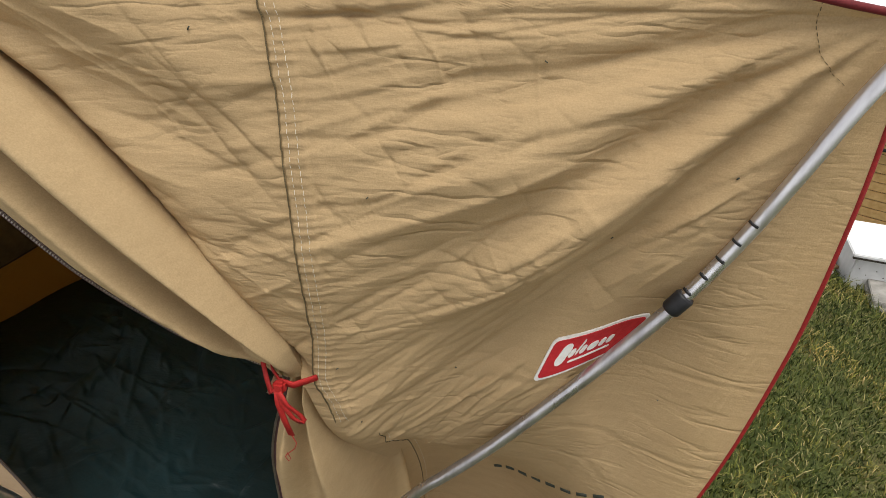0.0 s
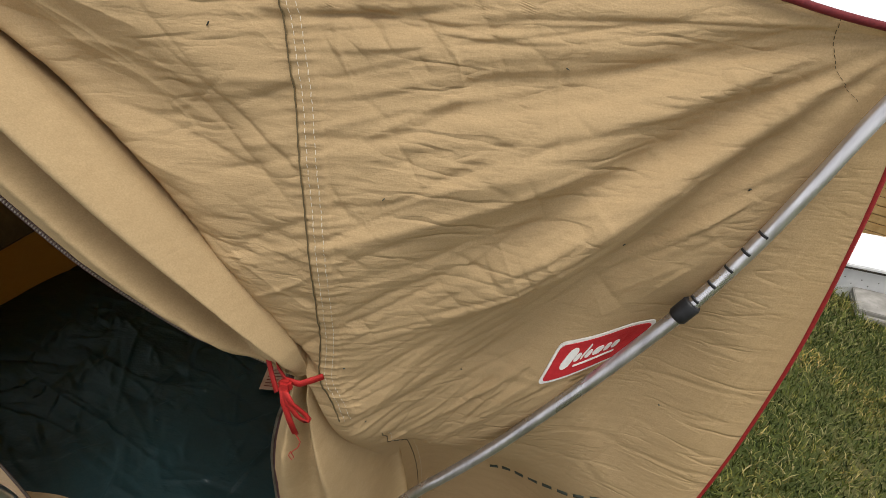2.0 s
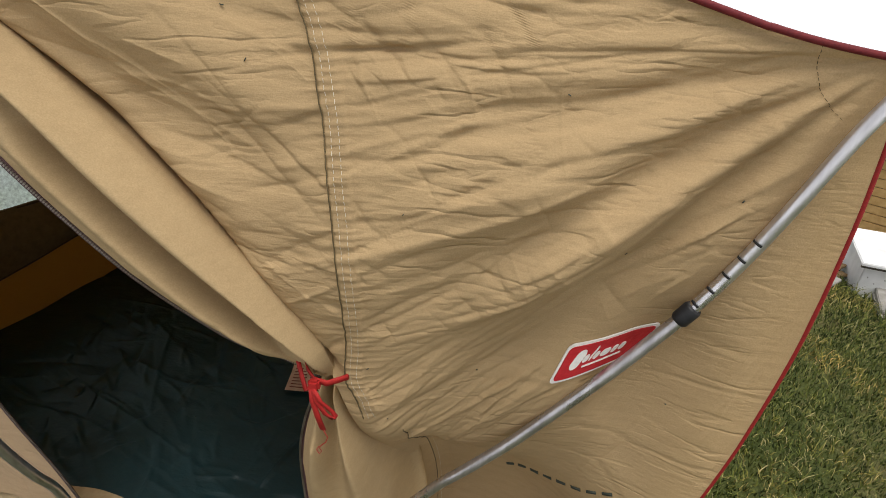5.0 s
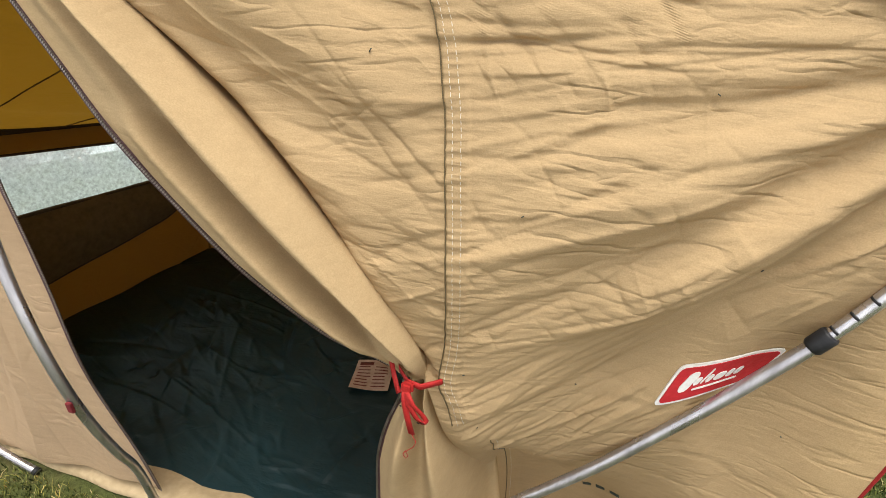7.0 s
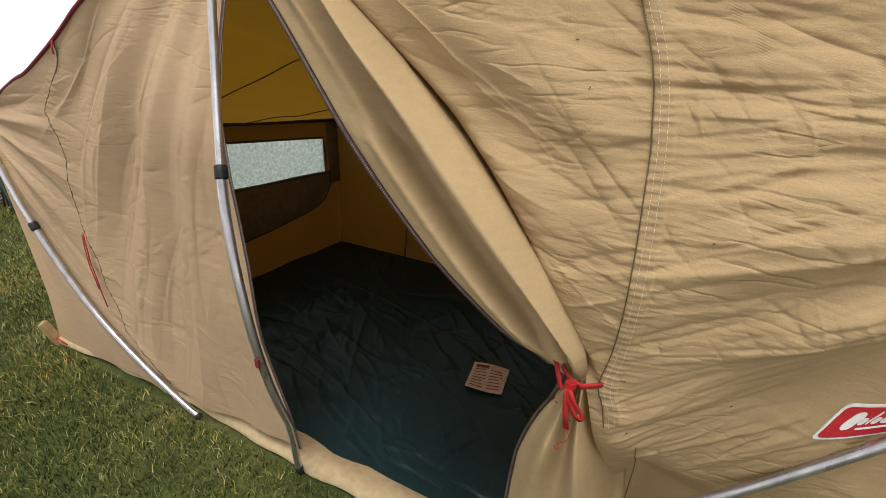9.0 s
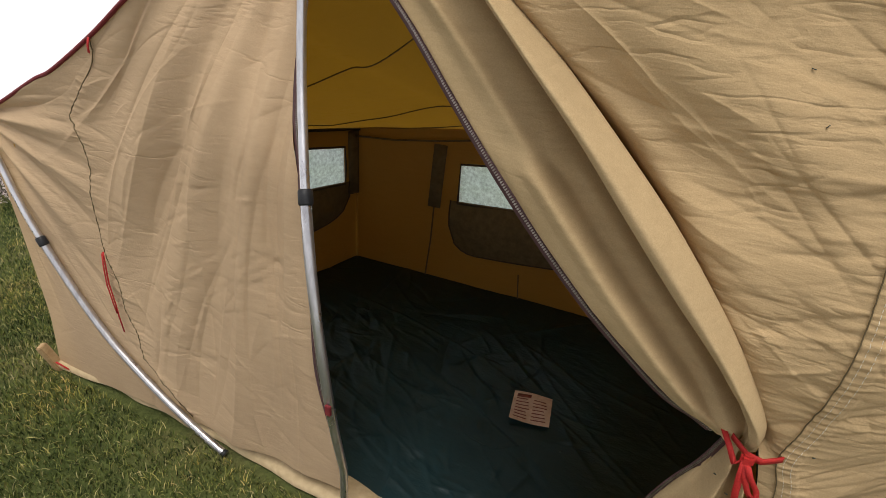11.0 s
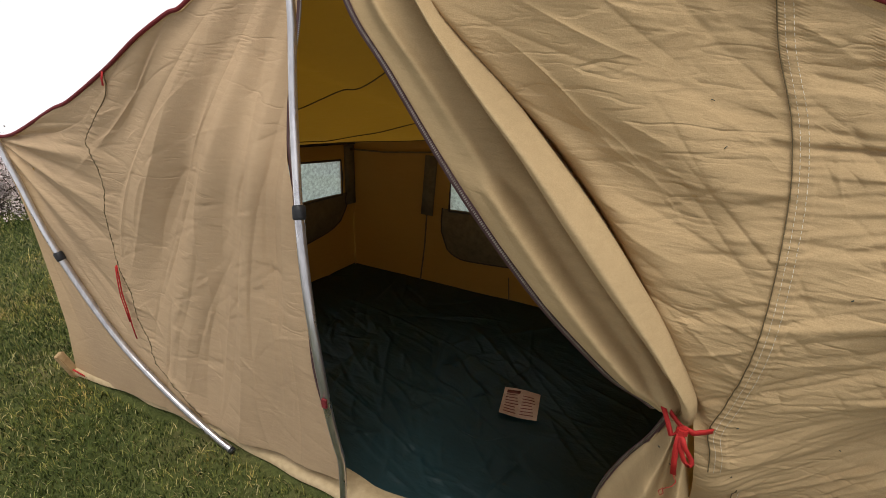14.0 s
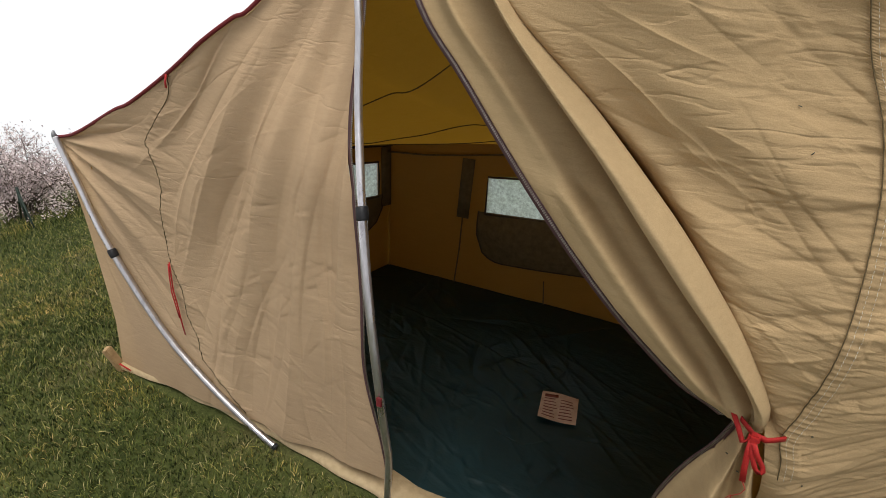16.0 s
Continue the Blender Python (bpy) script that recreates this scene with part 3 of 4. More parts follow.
def window_cover(wall, at, low, s0, s1, drop, name_label):
    """A dark cloth cover that hangs in a shallow pocket under the window."""
    rows_ = []
    for i in range(25):
        s_ = s0 + (s1 - s0) * i / 24
        e_ = min(1, 6 * i / 24, 6 * (24 - i) / 24)
        d_ = (drop[0] + (drop[1] - drop[0]) * i / 24) * (0.45 + 0.55 * math.sqrt(1 - (1 - e_) ** 2)) + 0.01 * math.sin(5 * s_)
        rows_.append([at(s_, low(s_) + 0.012 - d_ * j / 10, 0.012 + 0.035 * math.sin(math.pi * j / 10) * e_ + 0.004 * math.sin(21 * s_ + 6 * j / 10)) for j in range(11)])
    G_ = np.array(rows_)
    cover = part("window_cover", sheet(G_[..., 0], G_[..., 1], G_[..., 2]), COVER, wall, name_label)
    part("binding", tube([tuple(G_[0, j]) for j in range(11)] + [tuple(G_[i, 10]) for i in range(1, 25)] + [tuple(G_[24, j]) for j in range(9, -1, -1)], 0.005, 6), BROWN, cover)
    return cover


WL0, WL1 = (-1.50, 0.21), BL
wall_l, at_l, low_l, _ = wall_with_window(WL0, WL1, 1.13, 0.86, (0.26, 0.61, 0.917, 0.94, 0.528, 0.75), "side_wall", "ochre-lit canvas side wall with a long window")
window_cover(wall_l, at_l, low_l, 0.2, 0.958, (0.42, 0.225), "brown cloth cover rolled down under the window")
part("beam_sleeve", ribbon([at_l(0.05, 1.07, 0.02), at_l(0.5, 0.965, 0.02), at_l(1.0, 0.85, 0.02)], (0, 0, 0.035), (0.03, 0, 0)), BROWN, wall_l, "dark brown sleeve along the eave")
part("corner_sleeve", ribbon([at_l(0.985, 0.83, 0.012), at_l(0.985, 0.45, 0.012)], (0.03, 0.07, 0), (0.006, -0.003, 0)), COVER, wall_l)
for s_, z_ in ((0.55, 0.99), (0.62, 0.975), (0.88, 0.91)):
    part("loop", box(at_l(s_, z_, 0.03)[0] - 0.008, at_l(s_, z_, 0.03)[0] + 0.008, at_l(s_, z_, 0.03)[1] - 0.015, at_l(s_, z_, 0.03)[1] + 0.015, z_ - 0.012, z_ + 0.012, 0.002), BROWN, wall_l)
wall_b, at_b, low_b, _ = wall_with_window(BL, BR, 0.86, 1.2, (0.255, 0.522, 0.752, 0.62, 0.60, 0.87), "back_wall", "ochre-lit canvas back wall with a long window")
window_cover(wall_b, at_b, low_b, 0.238, 0.65, (0.315, 0.32), "brown cloth cover hanging under the back window")
part("corner_sleeve", ribbon([at_b(0.207, 0.84, 0.012), at_b(0.2, 0.47, 0.012)], (0.075, 0.006, 0), (0, -0.004, 0)), COVER, wall_b)
part("wall_seam", tube([at_b(0.2, 0.47, 0.012), at_b(0.197, 0.25, 0.012), at_b(0.188, 0.0, 0.008)], 0.005, 6), COVER, wall_b)
part("wall_seam", tube([at_b(0.411, 0.17, 0.012), at_b(0.418, 0.0, 0.008)], 0.004, 6), COVER, wall_b)
part("wall_seam", tube([at_b(0.0, 0.80, 0.02), at_b(0.1, 0.82, 0.02), at_b(0.2, 0.86, 0.022), at_b(0.35, 0.93, 0.02), at_b(1.0, 1.15, 0.02)], 0.006, 6), COVER, wall_b)
part("corner_seam", tube([at_b(0.004, 0.0, 0.008), at_b(0.004, 0.8, 0.008)], 0.005, 6), CANVAS_IN, wall_b)
part("right_wall", quad((1.49, 0.21, 0), (*BR, 0), (*BR, 1.15), (1.59, 0.13, 1.585), 30, 30, 0.01, 0.004, 6), CANVAS, tent, "tan canvas side wall")

# floor of the tent
U, V = np.meshgrid(np.linspace(0, 1, 420), np.linspace(0, 1, 260))
fx = (-1.52 + 3.0 * U) * (1 - V) + (BL[0] + (BR[0] - BL[0]) * U) * V
fy = 0.29 * (1 - V) + (BL[1] + (BR[1] - BL[1]) * U) * V
fz = 0.012 + 0.004 * np.sin(7 * fx + 3 * fy) * np.sin(9 * fy)
fz += creases(fx, fy, 70, 21, (-1.2, 1.0, 0.3, 1.7), 0.16, 0.009, 0.009, -0.5, 0.5)
fz += creases(fx, fy, 150, 22, (-0.9, 0.3, 0.35, 1.3), 0.06, 0.008, 0.008, -0.6, 0.6)
fz += creases(fx, fy, 9, 23, (-0.6, 0.9, 0.4, 1.4), 0.5, 0.008, 0.008, -0.55, 0.2)
part("groundsheet", sheet(fx, fy, fz), SHEET, tent, "dark green coated groundsheet, wrinkled")
# hem and sill along the front
hx = np.linspace(-1.66, 1.52, 160)
hem_y = 0.18 + 0.03 * ease((hx + 1.66) / 0.4) * ease((0.0 - hx) / 0.8) + 0.004 * np.sin(23 * hx)
prof = [(0.0, 0.004), (0.004, 0.028), (0.05, 0.036), (0.085, 0.03), (0.125, 0.012)]
HX = np.repeat(hx[None, :], len(prof), 0)
HY = np.array([[hem_y[i] + p[0] for i in range(len(hx))] for p in prof])
HZ = np.array([[p[1] + 0.004 * math.sin(17 * x + 40 * p[0]) for x in hx] for p in prof])
part("sill_strip", sheet(HX, HY, HZ), CANVAS_HEM, tent, "sand coloured hem strip along the doorway")

# bindings
part("piping", tube([(x, float(front_y(np.array(x), np.array(z))) - 0.004, z) for x, z in GABLE_R], 0.0045, 8), MAROON, tent, "maroon bias piping on the roof edge")
part("piping", tube([(x, float(front_y(np.array(x), np.array(z))) - 0.004, z) for x, z in GABLE_L], 0.006, 8), MAROON, tent)
part("piping", tube([(x, float(front_y(np.array(x), np.array(z))) + 0.002, z) for x, z in CORNER_R], 0.0042, 8), PIPING, tent, "red piping down the tent corner")

# the door flap, gathered and tied back: a flat band with the zip, a deep valley, a long roll
NV, NU = 260, 240
HEIGHTS = np.array([1.005, 1.03, 1.06, 1.10, 1.20, 1.30, 1.40, 1.50, 1.60, 1.70, 1.80, 2.075])
za = 1.008 + (2.07 - 1.008) * np.linspace(1, 0, NV) ** 1.25


def rise(values):
    """A smooth line over the height of the flap."""
    k_ = curve(np.stack([HEIGHTS, values], -1).tolist(), 600)
    return np.interp(za, k_[:, 0], k_[:, 1])


ZIPX, ZIPY = rise([0.785, 0.75, 0.705, 0.655, 0.54, 0.434, 0.337, 0.234, 0.137, 0.03, -0.04, -0.19]), rise([0.04, 0.03, 0.012, 0.0, -0.012, -0.006, 0.004, 0.036, 0.064, 0.1, 0.15, 0.28])
ROLLX, ROLLY = rise([0.812, 0.818, 0.815, 0.797, 0.728, 0.638, 0.548, 0.455, 0.353, 0.24, 0.14, -0.18]), rise([0.025, 0.01, -0.01, -0.022, -0.05, -0.06, -0.06, -0.05, -0.04, 0.0, 0.05, 0.27])
BACKX, BACKY = rise([0.845, 0.845, 0.842, 0.828, 0.768, 0.694, 0.607, 0.503, 0.392, 0.275, 0.17, -0.17]), rise([0.03, 0.025, 0.015, 0.008, 0.0, -0.01, -0.005, 0.01, 0.03, 0.05, 0.09, 0.28])
open_ = ease((za - 1.02) / 0.12) * ease((2.05 - za) / 0.3)
tip = ease((1.46 - za) / 0.05) * ease((za - 1.03) / 0.1)
gap = ROLLX - ZIPX
stations = [
    (ZIPX, ZIPY + 0.012),
    (ZIPX + 0.02 * gap, ZIPY),
    (ZIPX + 0.22 * gap, ZIPY - 0.010 * open_ - 0.006 * tip),
    (ZIPX + 0.42 * gap, ZIPY * 0.7 - 0.012 * open_ - 0.018 * tip),
    (ZIPX + 0.52 * gap, ZIPY * 0.7 + 0.004 * open_ + 0.022 * tip),
    (ZIPX + 0.72 * gap, ZIPY * 0.5 + 0.03 * open_ + 0.008),
    (ZIPX + 0.90 * gap, ZIPY * 0.3 + 0.075 * open_ + 0.012),
    (ROLLX + 0.008 * open_, np.maximum(ROLLY, 0) + 0.11 * open_ + 0.014),
    (ROLLX + 0.006 * open_, np.maximum(ROLLY, 0) + 0.05 * open_ + 0.006),
    (ROLLX, ROLLY + 0.02 * open_),
    (ROLLX + 0.008 * open_, ROLLY),
    (0.5 * ROLLX + 0.5 * BACKX, 0.6 * ROLLY + 0.4 * BACKY - 0.02 * open_ - 0.004),
    (0.15 * ROLLX + 0.85 * BACKX, BACKY - 0.018 * open_ - 0.003),
    (BACKX, BACKY + 0.006 * open_),
    (BACKX - 0.012 * open_, BACKY + 0.03 * open_ + 0.006),
    (BACKX - 0.035 * open_, BACKY + 0.09 * open_ + 0.01),
]
X = np.zeros((NV, NU))
Y = np.zeros((NV, NU))
for r_ in range(NV):
    row_line = curve([(float(sx[r_]), float(sy[r_])) for sx, sy in stations], NU)
    X[r_], Y[r_] = row_line[:, 0], row_line[:, 1]
Z = np.repeat(za[:, None], NU, 1)
s = np.linspace(0, 1, NU)[None, :]
# pleats drawn together above the tie, and soft drag lines along the cloth
Y += 0.007 * np.sin(s * 30 + 1) * (ease((1.2 - za) / 0.16) * ease((za - 1.0) / 0.03))[:, None] * np.sin(np.pi * s)
Y += creases(X, Z, 26, 71, (0.2, 0.8, 1.05, 1.75), 0.1, 0.004, 0.0022, -0.85, 0.1)
Y += creases(X, Z, 16, 72, (0.5, 0.83, 1.03, 1.25), 0.04, 0.004, 0.004, -0.3, 0.5)
A = np.stack([ZIPX, za], -1)
part("door_flap", sheet(X, Y, Z), CANVAS_SMOOTH, tent, "tan canvas door flap gathered to the side")
zip_line = [(x - 0.007, y + 0.006, z) for x, y, z in zip(ZIPX, ZIPY, za)]
part("zip_tape", ribbon(zip_line, (0.018, 0, 0.009), (0, 0.002, 0)), ZIPPER, tent, "dark zip tape along the door flap")

# lower part of the flap below the tie
NV2, NU2 = 140, 110
La = curve([(0.806, 1.0), (0.785, 0.91), (0.752, 0.82), (0.724, 0.72), (0.708, 0.62), (0.697, 0.45), (0.688, 0.25), (0.68, 0.05)], NV2)
Lb = curve([(0.856, 1.0), (0.885, 0.90), (0.93, 0.75), (0.96, 0.6), (0.975, 0.45), (0.985, 0.25), (0.99, 0.05)], NV2)
s2 = np.linspace(0, 1, NU2)[None, :]
v2 = np.linspace(0, 1, NV2)[:, None]
X = La[:, :1] * (1 - s2) + Lb[:, :1] * s2
Z = La[:, 1:] * (1 - s2) + Lb[:, 1:] * s2
body_curve = 0.06 * np.sin(np.pi * np.clip(s2 / 0.9, 0, 1)) ** 0.7
Y = 0.06 + 0.09 * v2 - body_curve * (0.3 + ease(v2 / 0.35)) + 0.034 * ease(v2 / 0.08) * (0.35 + 0.65 * ease((0.8 - v2) / 0.6)) * np.sin(s2 * (15 - 3 * v2) + 2.4 * v2 + 0.6) * ease(s2 / 0.2)
Y += 0.12 * ease((s2 - 0.68) / 0.32) * ease(v2 / 0.1)
Y += creases(X, Z, 14, 33, (0.7, 0.9, 0.3, 0.9), 0.07, 0.006, 0.004, -0.9, 0.4)
part("door_flap_skirt", sheet(X, Y, Z), CANVAS_SMOOTH, tent, "lower end of the tied canvas flap")

# seam tape with two rows of stitches


def ontop(x, z):
    """Depth of the finished right panel at a place."""
    gx_, gy_, gz_ = GRID_R
    return float(gy_.flat[int(np.argmin((gx_ - x) ** 2 + (gz_ - z) ** 2))])


part("seam_edge", tube([(x - 0.0165, ontop(x - 0.015, z) - 0.001, z) for x, z in SEAM_R[::2]], 0.0011, 5), COVER, tent, "dark folded edge of the double seam")


def stitches(line, offset, depth, pitch=0.0085, long=0.0055):
    """A row of thread stitches beside a line."""
    d = np.concatenate([[0], np.cumsum(np.linalg.norm(np.diff(line, axis=0), axis=1))])
    bm = bmesh.new()
    for at in np.arange(0, d[-1] - long, pitch):
        ends = []
        for q in (at, at + long):
            x, z = np.interp(q, d, line[:, 0]) + offset, np.interp(q, d, line[:, 1])
            ends.append(Vector((x, ontop(x, z) - depth, z)))
        a_, c_ = ends
        w = Vector((0.0005, 0, 0))
        o = Vector((0, -0.0006, 0))
        vs = [bm.verts.new(p) for p in (a_ - w, a_ + w, c_ + w, c_ - w, a_ + o, c_ + o)]
        bm.faces.new((vs[0], vs[4], vs[5], vs[3]))
        bm.faces.new((vs[4], vs[1], vs[2], vs[5]))
    return bm


for off in (-0.006, 0.006):
    tagged(part("stitching", stitches(SEAM_R, off, 0.0012), THREAD, tent, "white lockstitch thread"), kind="stuff")
LOWSEAM = curve([(0.972, 0.86), (0.98, 0.7), (0.985, 0.5), (0.985, 0.1)], 60)
tagged(part("stitching", stitches(LOWSEAM, 0.004, 0.0012), THREAD, tent), kind="stuff")
part("seam_edge", tube([(x - 0.006, ontop(x - 0.006, z) - 0.001, z) for x, z in LOWSEAM], 0.0011, 5), COVER, tent)

# ------------------------------------------------------------------ poles
def tent_pole(label, keys, ring_at, r_low, r_up):
    """A telescoping pole: a thinner upper tube slides in a thicker lower one under a clamp ring."""
    P = curve(keys, 120)
    pole = empty("tent_pole", label, "tent pole", "frame poles of the tent")
    k = int(np.argmin(np.linalg.norm(P - np.array(ring_at), axis=1)))
    part("lower_tube", tube(P[k:], r_low, 16), STEEL_LOW, pole)
    part("upper_tube", tube(P[: k + 2], r_up, 16), STEEL, pole)
    d = (P[k + 1] - P[k - 1]) / np.linalg.norm(P[k + 1] - P[k - 1])
    c = P[k]
    part("clamp_ring", tube([c - d * 0.018, c - d * 0.014, c + d * 0.014, c + d * 0.018], [r_low * 1.1, r_low * 1.3, r_low * 1.3, r_low * 1.1], 20), BLACK, pole, "black plastic clamp ring")
    return pole, P, k


pole_r, PR, kr = tent_pole("bowed steel telescopic pole with black clamp", [(1.615, 0.085, 1.585), (1.57, 0.085, 1.5), (1.533, 0.09, 1.4), (1.497, 0.1, 1.3), (1.45, 0.105, 1.2), (1.386, 0.105, 1.1), (1.318, 0.105, 1.0), (1.245, 0.105, 0.9), (1.17, 0.105, 0.8), (1.085, 0.105, 0.7), (1.02, 0.11, 0.62), (0.86, 0.14, 0.36), (0.70, 0.17, 0.0)], (1.437, 0.105, 1.18), 0.0118, 0.0106)
pole_c, PC, kc = tent_pole("grey steel centre pole beside the doorway", [(-0.2, 0.28, 2.06), (-0.235, 0.24, 1.8), (-0.212, 0.2, 1.65), (-0.192, 0.16, 1.5), (-0.15, 0.1, 1.35), (-0.103, 0.04, 1.2), (-0.075, 0.012, 1.06), (-0.052, 0.0, 0.9), (-0.04, 0.005, 0.75), (-0.043, 0.03, 0.6), (-0.055, 0.07, 0.45), (-0.08, 0.12, 0.3), (-0.12, 0.17, 0.0)], (-0.115, 0.055, 1.235), 0.0128, 0.011)
pole_l, PL, kl = tent_pole("bowed steel telescopic pole at the tent corner", [(-1.63, 0.18, 1.15), (-1.61, 0.18, 1.1), (-1.555, 0.18, 0.95), (-1.525, 0.18, 0.85), (-1.465, 0.18, 0.714), (-1.33, 0.18, 0.5), (-1.21, 0.18, 0.35), (-1.09, 0.18, 0.245), (-0.94, 0.18, 0.14), (-0.78, 0.18, 0.05), (-0.665, 0.18, 0.0)], (-1.45, 0.18, 0.69), 0.0135, 0.0115)


def notches(pole, P, k, first, count, gap, r):
    """Dark adjusting slots along the upper tube."""
    d = np.concatenate([[0], np.cumsum(np.linalg.norm(np.diff(P[: k + 1][::-1], axis=0), axis=1))])
    Q = P[: k + 1][::-1]
    for i in range(count):
        at = first + i * gap
        p = Vector([float(np.interp(at, d, Q[:, c])) for c in range(3)])
        q = Vector([float(np.interp(at + 0.01, d, Q[:, c])) for c in range(3)])
        t_ = (q - p).normalized()
        out = Vector((0, -1, 0.5))
        out = (out - t_ * out.dot(t_)).normalized()
        side = t_.cross(out)
        ring = []
        for s_ in range(5):
            a_ = radians(-80 + 20 * s_)
            ring.append(p + (r + 0.0006) * (math.cos(a_) * out + math.sin(a_) * side))
        part("slot", ribbon(ring, t_ * 0.0036, out * 0.0012), BLACK, pole)


notches(pole_r, PR, kr, 0.026, 5, 0.034, 0.0115)
notches(pole_l, PL, kl, 0.02, 8, 0.024, 0.0115)
for P_, pole_, k_ in ((PR, pole_r, kr), (PL, pole_l, kl), (PC, pole_c, kc)):
    e_, d_ = P_[-1], P_[-3]
    part("foot_cap", tube([tuple(e_ + (d_ - e_) * 0.8), tuple(e_)], 0.0145, 14), BLACK, pole_)
    h_ = P_[0]
    part("tip", tube([tuple(h_), (h_[0], h_[1] - 0.002, h_[2] + 0.012), (h_[0], h_[1], h_[2] + 0.025)], [0.0115, 0.008, 0.004], 12), STEEL_DULL, pole_)
part("hinge_tag", box(-0.038, -0.022, -0.012, -0.004, 0.69, 0.72, 0.001), MAROON, pole_c, "small dark red tag on the pole")

# ------------------------------------------------------------------ sewn-on details of the front
# left seam with its hanging red tape


def lefty(x, z):
    return float(front_y(np.array([x]), np.array([z]))[0])


GXL, GYL, GZL = GRID_L


def lefttop(x, z):
    return float(GYL.flat[int(np.argmin((GXL - x) ** 2 + (GZL - z) ** 2))])


part("seam_edge", tube([(x, lefttop(x, z) - 0.004, z) for x, z in SEAM_L], 0.0019, 5), COVER, tent, "dark puckered seam down the front")
part("tie_tape", ribbon([(-1.112, 0.186, 0.745), (-1.113, 0.184, 0.70), (-1.118, 0.182, 0.62), (-1.110, 0.182, 0.53), (-1.112, 0.184, 0.47), (-1.108, 0.186, 0.405)], (0.007, 0, 0), (0, 0.002, 0)), RED, tent, "red cotton tape hanging loose")
part("tie_tape", ribbon([(-1.114, 0.182, 0.74), (-1.118, 0.178, 0.68), (-1.124, 0.178, 0.61), (-1.116, 0.178, 0.54), (-1.113, 0.18, 0.49)], (0.006, 0, 0), (0, 0.002, 0)), RED, tent)
part("tie_tab", ribbon([(-0.935, 0.19, 1.462), (-0.94, 0.186, 1.44), (-0.944, 0.188, 1.42)], (0.008, 0, 0), (0, 0.002, 0)), RED, tent, "short red tape at the roof edge")

# red tie round the gathered flap: band, two loops, loose thread
part("tie_band", ribbon([(0.787, 0.04, 1.033), (0.802, 0.012, 1.034), (0.824, -0.006, 1.025), (0.847, -0.008, 1.022), (0.866, 0.004, 1.023), (0.880, 0.014, 1.024)], (0, 0, 0.012), (0, 0.003, 0)), RED, tent, "red cotton tape knotted round the flap")
part("tie_knot", box(0.815, 0.836, -0.02, -0.006, 1.010, 1.031, 0.004), RED, tent)
part("tie_loop", ribbon([(0.824, -0.018, 1.020), (0.830, -0.024, 0.990), (0.844, -0.022, 0.960), (0.856, -0.018, 0.945), (0.860, -0.016, 0.952), (0.855, -0.02, 0.968), (0.838, -0.026, 0.995), (0.828, -0.022, 1.015)], (0.009, 0, 0.003), (0, 0.002, 0)), RED, tent)
part("tie_end", ribbon([(0.822, -0.018, 1.020), (0.823, -0.023, 0.990), (0.828, -0.022, 0.950), (0.834, -0.02, 0.915)], (0.011, 0, 0), (0, 0.002, 0)), RED, tent)
part("tie_end", ribbon([(0.820, -0.014, 1.020), (0.810, -0.016, 1.005), (0.797, 0.0, 1.025), (0.784, 0.02, 1.040)], (0.008, 0, 0.005), (0, 0.002, 0)), RED, tent)
part("loose_thread", tube([(0.834, -0.02, 0.915), (0.843, -0.024, 0.902), (0.838, -0.026, 0.888), (0.830, -0.026, 0.880), (0.824, -0.026, 0.872), (0.828, -0.026, 0.862), (0.823, -0.026, 0.854), (0.818, -0.026, 0.864), (0.824, -0.026, 0.876)], 0.0008, 5), RED, tent, "frayed red thread end")

# zip teeth
def teeth(line, name_parent, side):
    """Zip teeth as little blocks along a line."""
    d = np.concatenate([[0], np.cumsum(np.linalg.norm(np.diff(line, axis=0), axis=1))])
    bm_ = bmesh.new()
    for at in np.arange(0, d[-1], 0.0048):
        p = Vector([float(np.interp(at, d, line[:, c])) for c in range(3)])
        q = Vector([float(np.interp(at + 0.003, d, line[:, c])) for c in range(3)])
        t_ = (q - p).normalized() * 0.0012
        w_ = Vector((t_.z, 0, -t_.x)).normalized() * 0.0045 * side
        o_ = Vector((0, -0.003, 0))
        vs = [bm_.verts.new(p + a_ + c_ + e_) for a_ in (-t_, t_) for c_ in (Vector(), w_) for e_ in (Vector(), o_)]
        for f_ in ((0, 1, 3, 2), (4, 6, 7, 5), (0, 4, 5, 1), (2, 3, 7, 6), (1, 5, 7, 3), (0, 2, 6, 4)):
            bm_.faces.new([vs[i] for i in f_])
    return tagged(part("zip_teeth", bm_, ZIPMETAL, name_parent, "dull brass zip teeth"), kind="stuff")


ZIPMETAL = steel("dull zip metal", (0.22, 0.19, 0.16), (0.4, 0.36, 0.32), 0.45)
A3 = np.stack([A[:, 0] - 0.009, ZIPY + 0.003, A[:, 1]], -1)
teeth(A3, tent, -1)
Z3 = np.array([(x + 0.004, lefty(x, z) - 0.004, z) for x, z in ZIP_L])
part("zip_tape", ribbon([tuple(p) for p in Z3], (0.012, 0, 0), (0, 0.003, 0)), ZIPPER, tent, "dark maroon zip tape beside the pole")
teeth(Z3 + np.array([0.006, -0.002, 0]), tent, 1)
LOWZIP = np.stack([La[:, 0] - 0.002, 0.057 + 0.09 * np.linspace(0, 1, NV2), La[:, 1]], -1)
part("zip_tape", ribbon([tuple(p) for p in LOWZIP], (0.014, 0, 0), (0, 0.003, 0)), ZIPPER, tent)
teeth(LOWZIP + np.array([-0.006, -0.002, 0]), tent, -1)

# the maker's patch: red, white border, plain white shapes for its lettering
TLc, BLc, BRc, TRc = (1.262, 1.085), (1.233, 0.994), (1.388, 1.043), (1.415, 1.13)


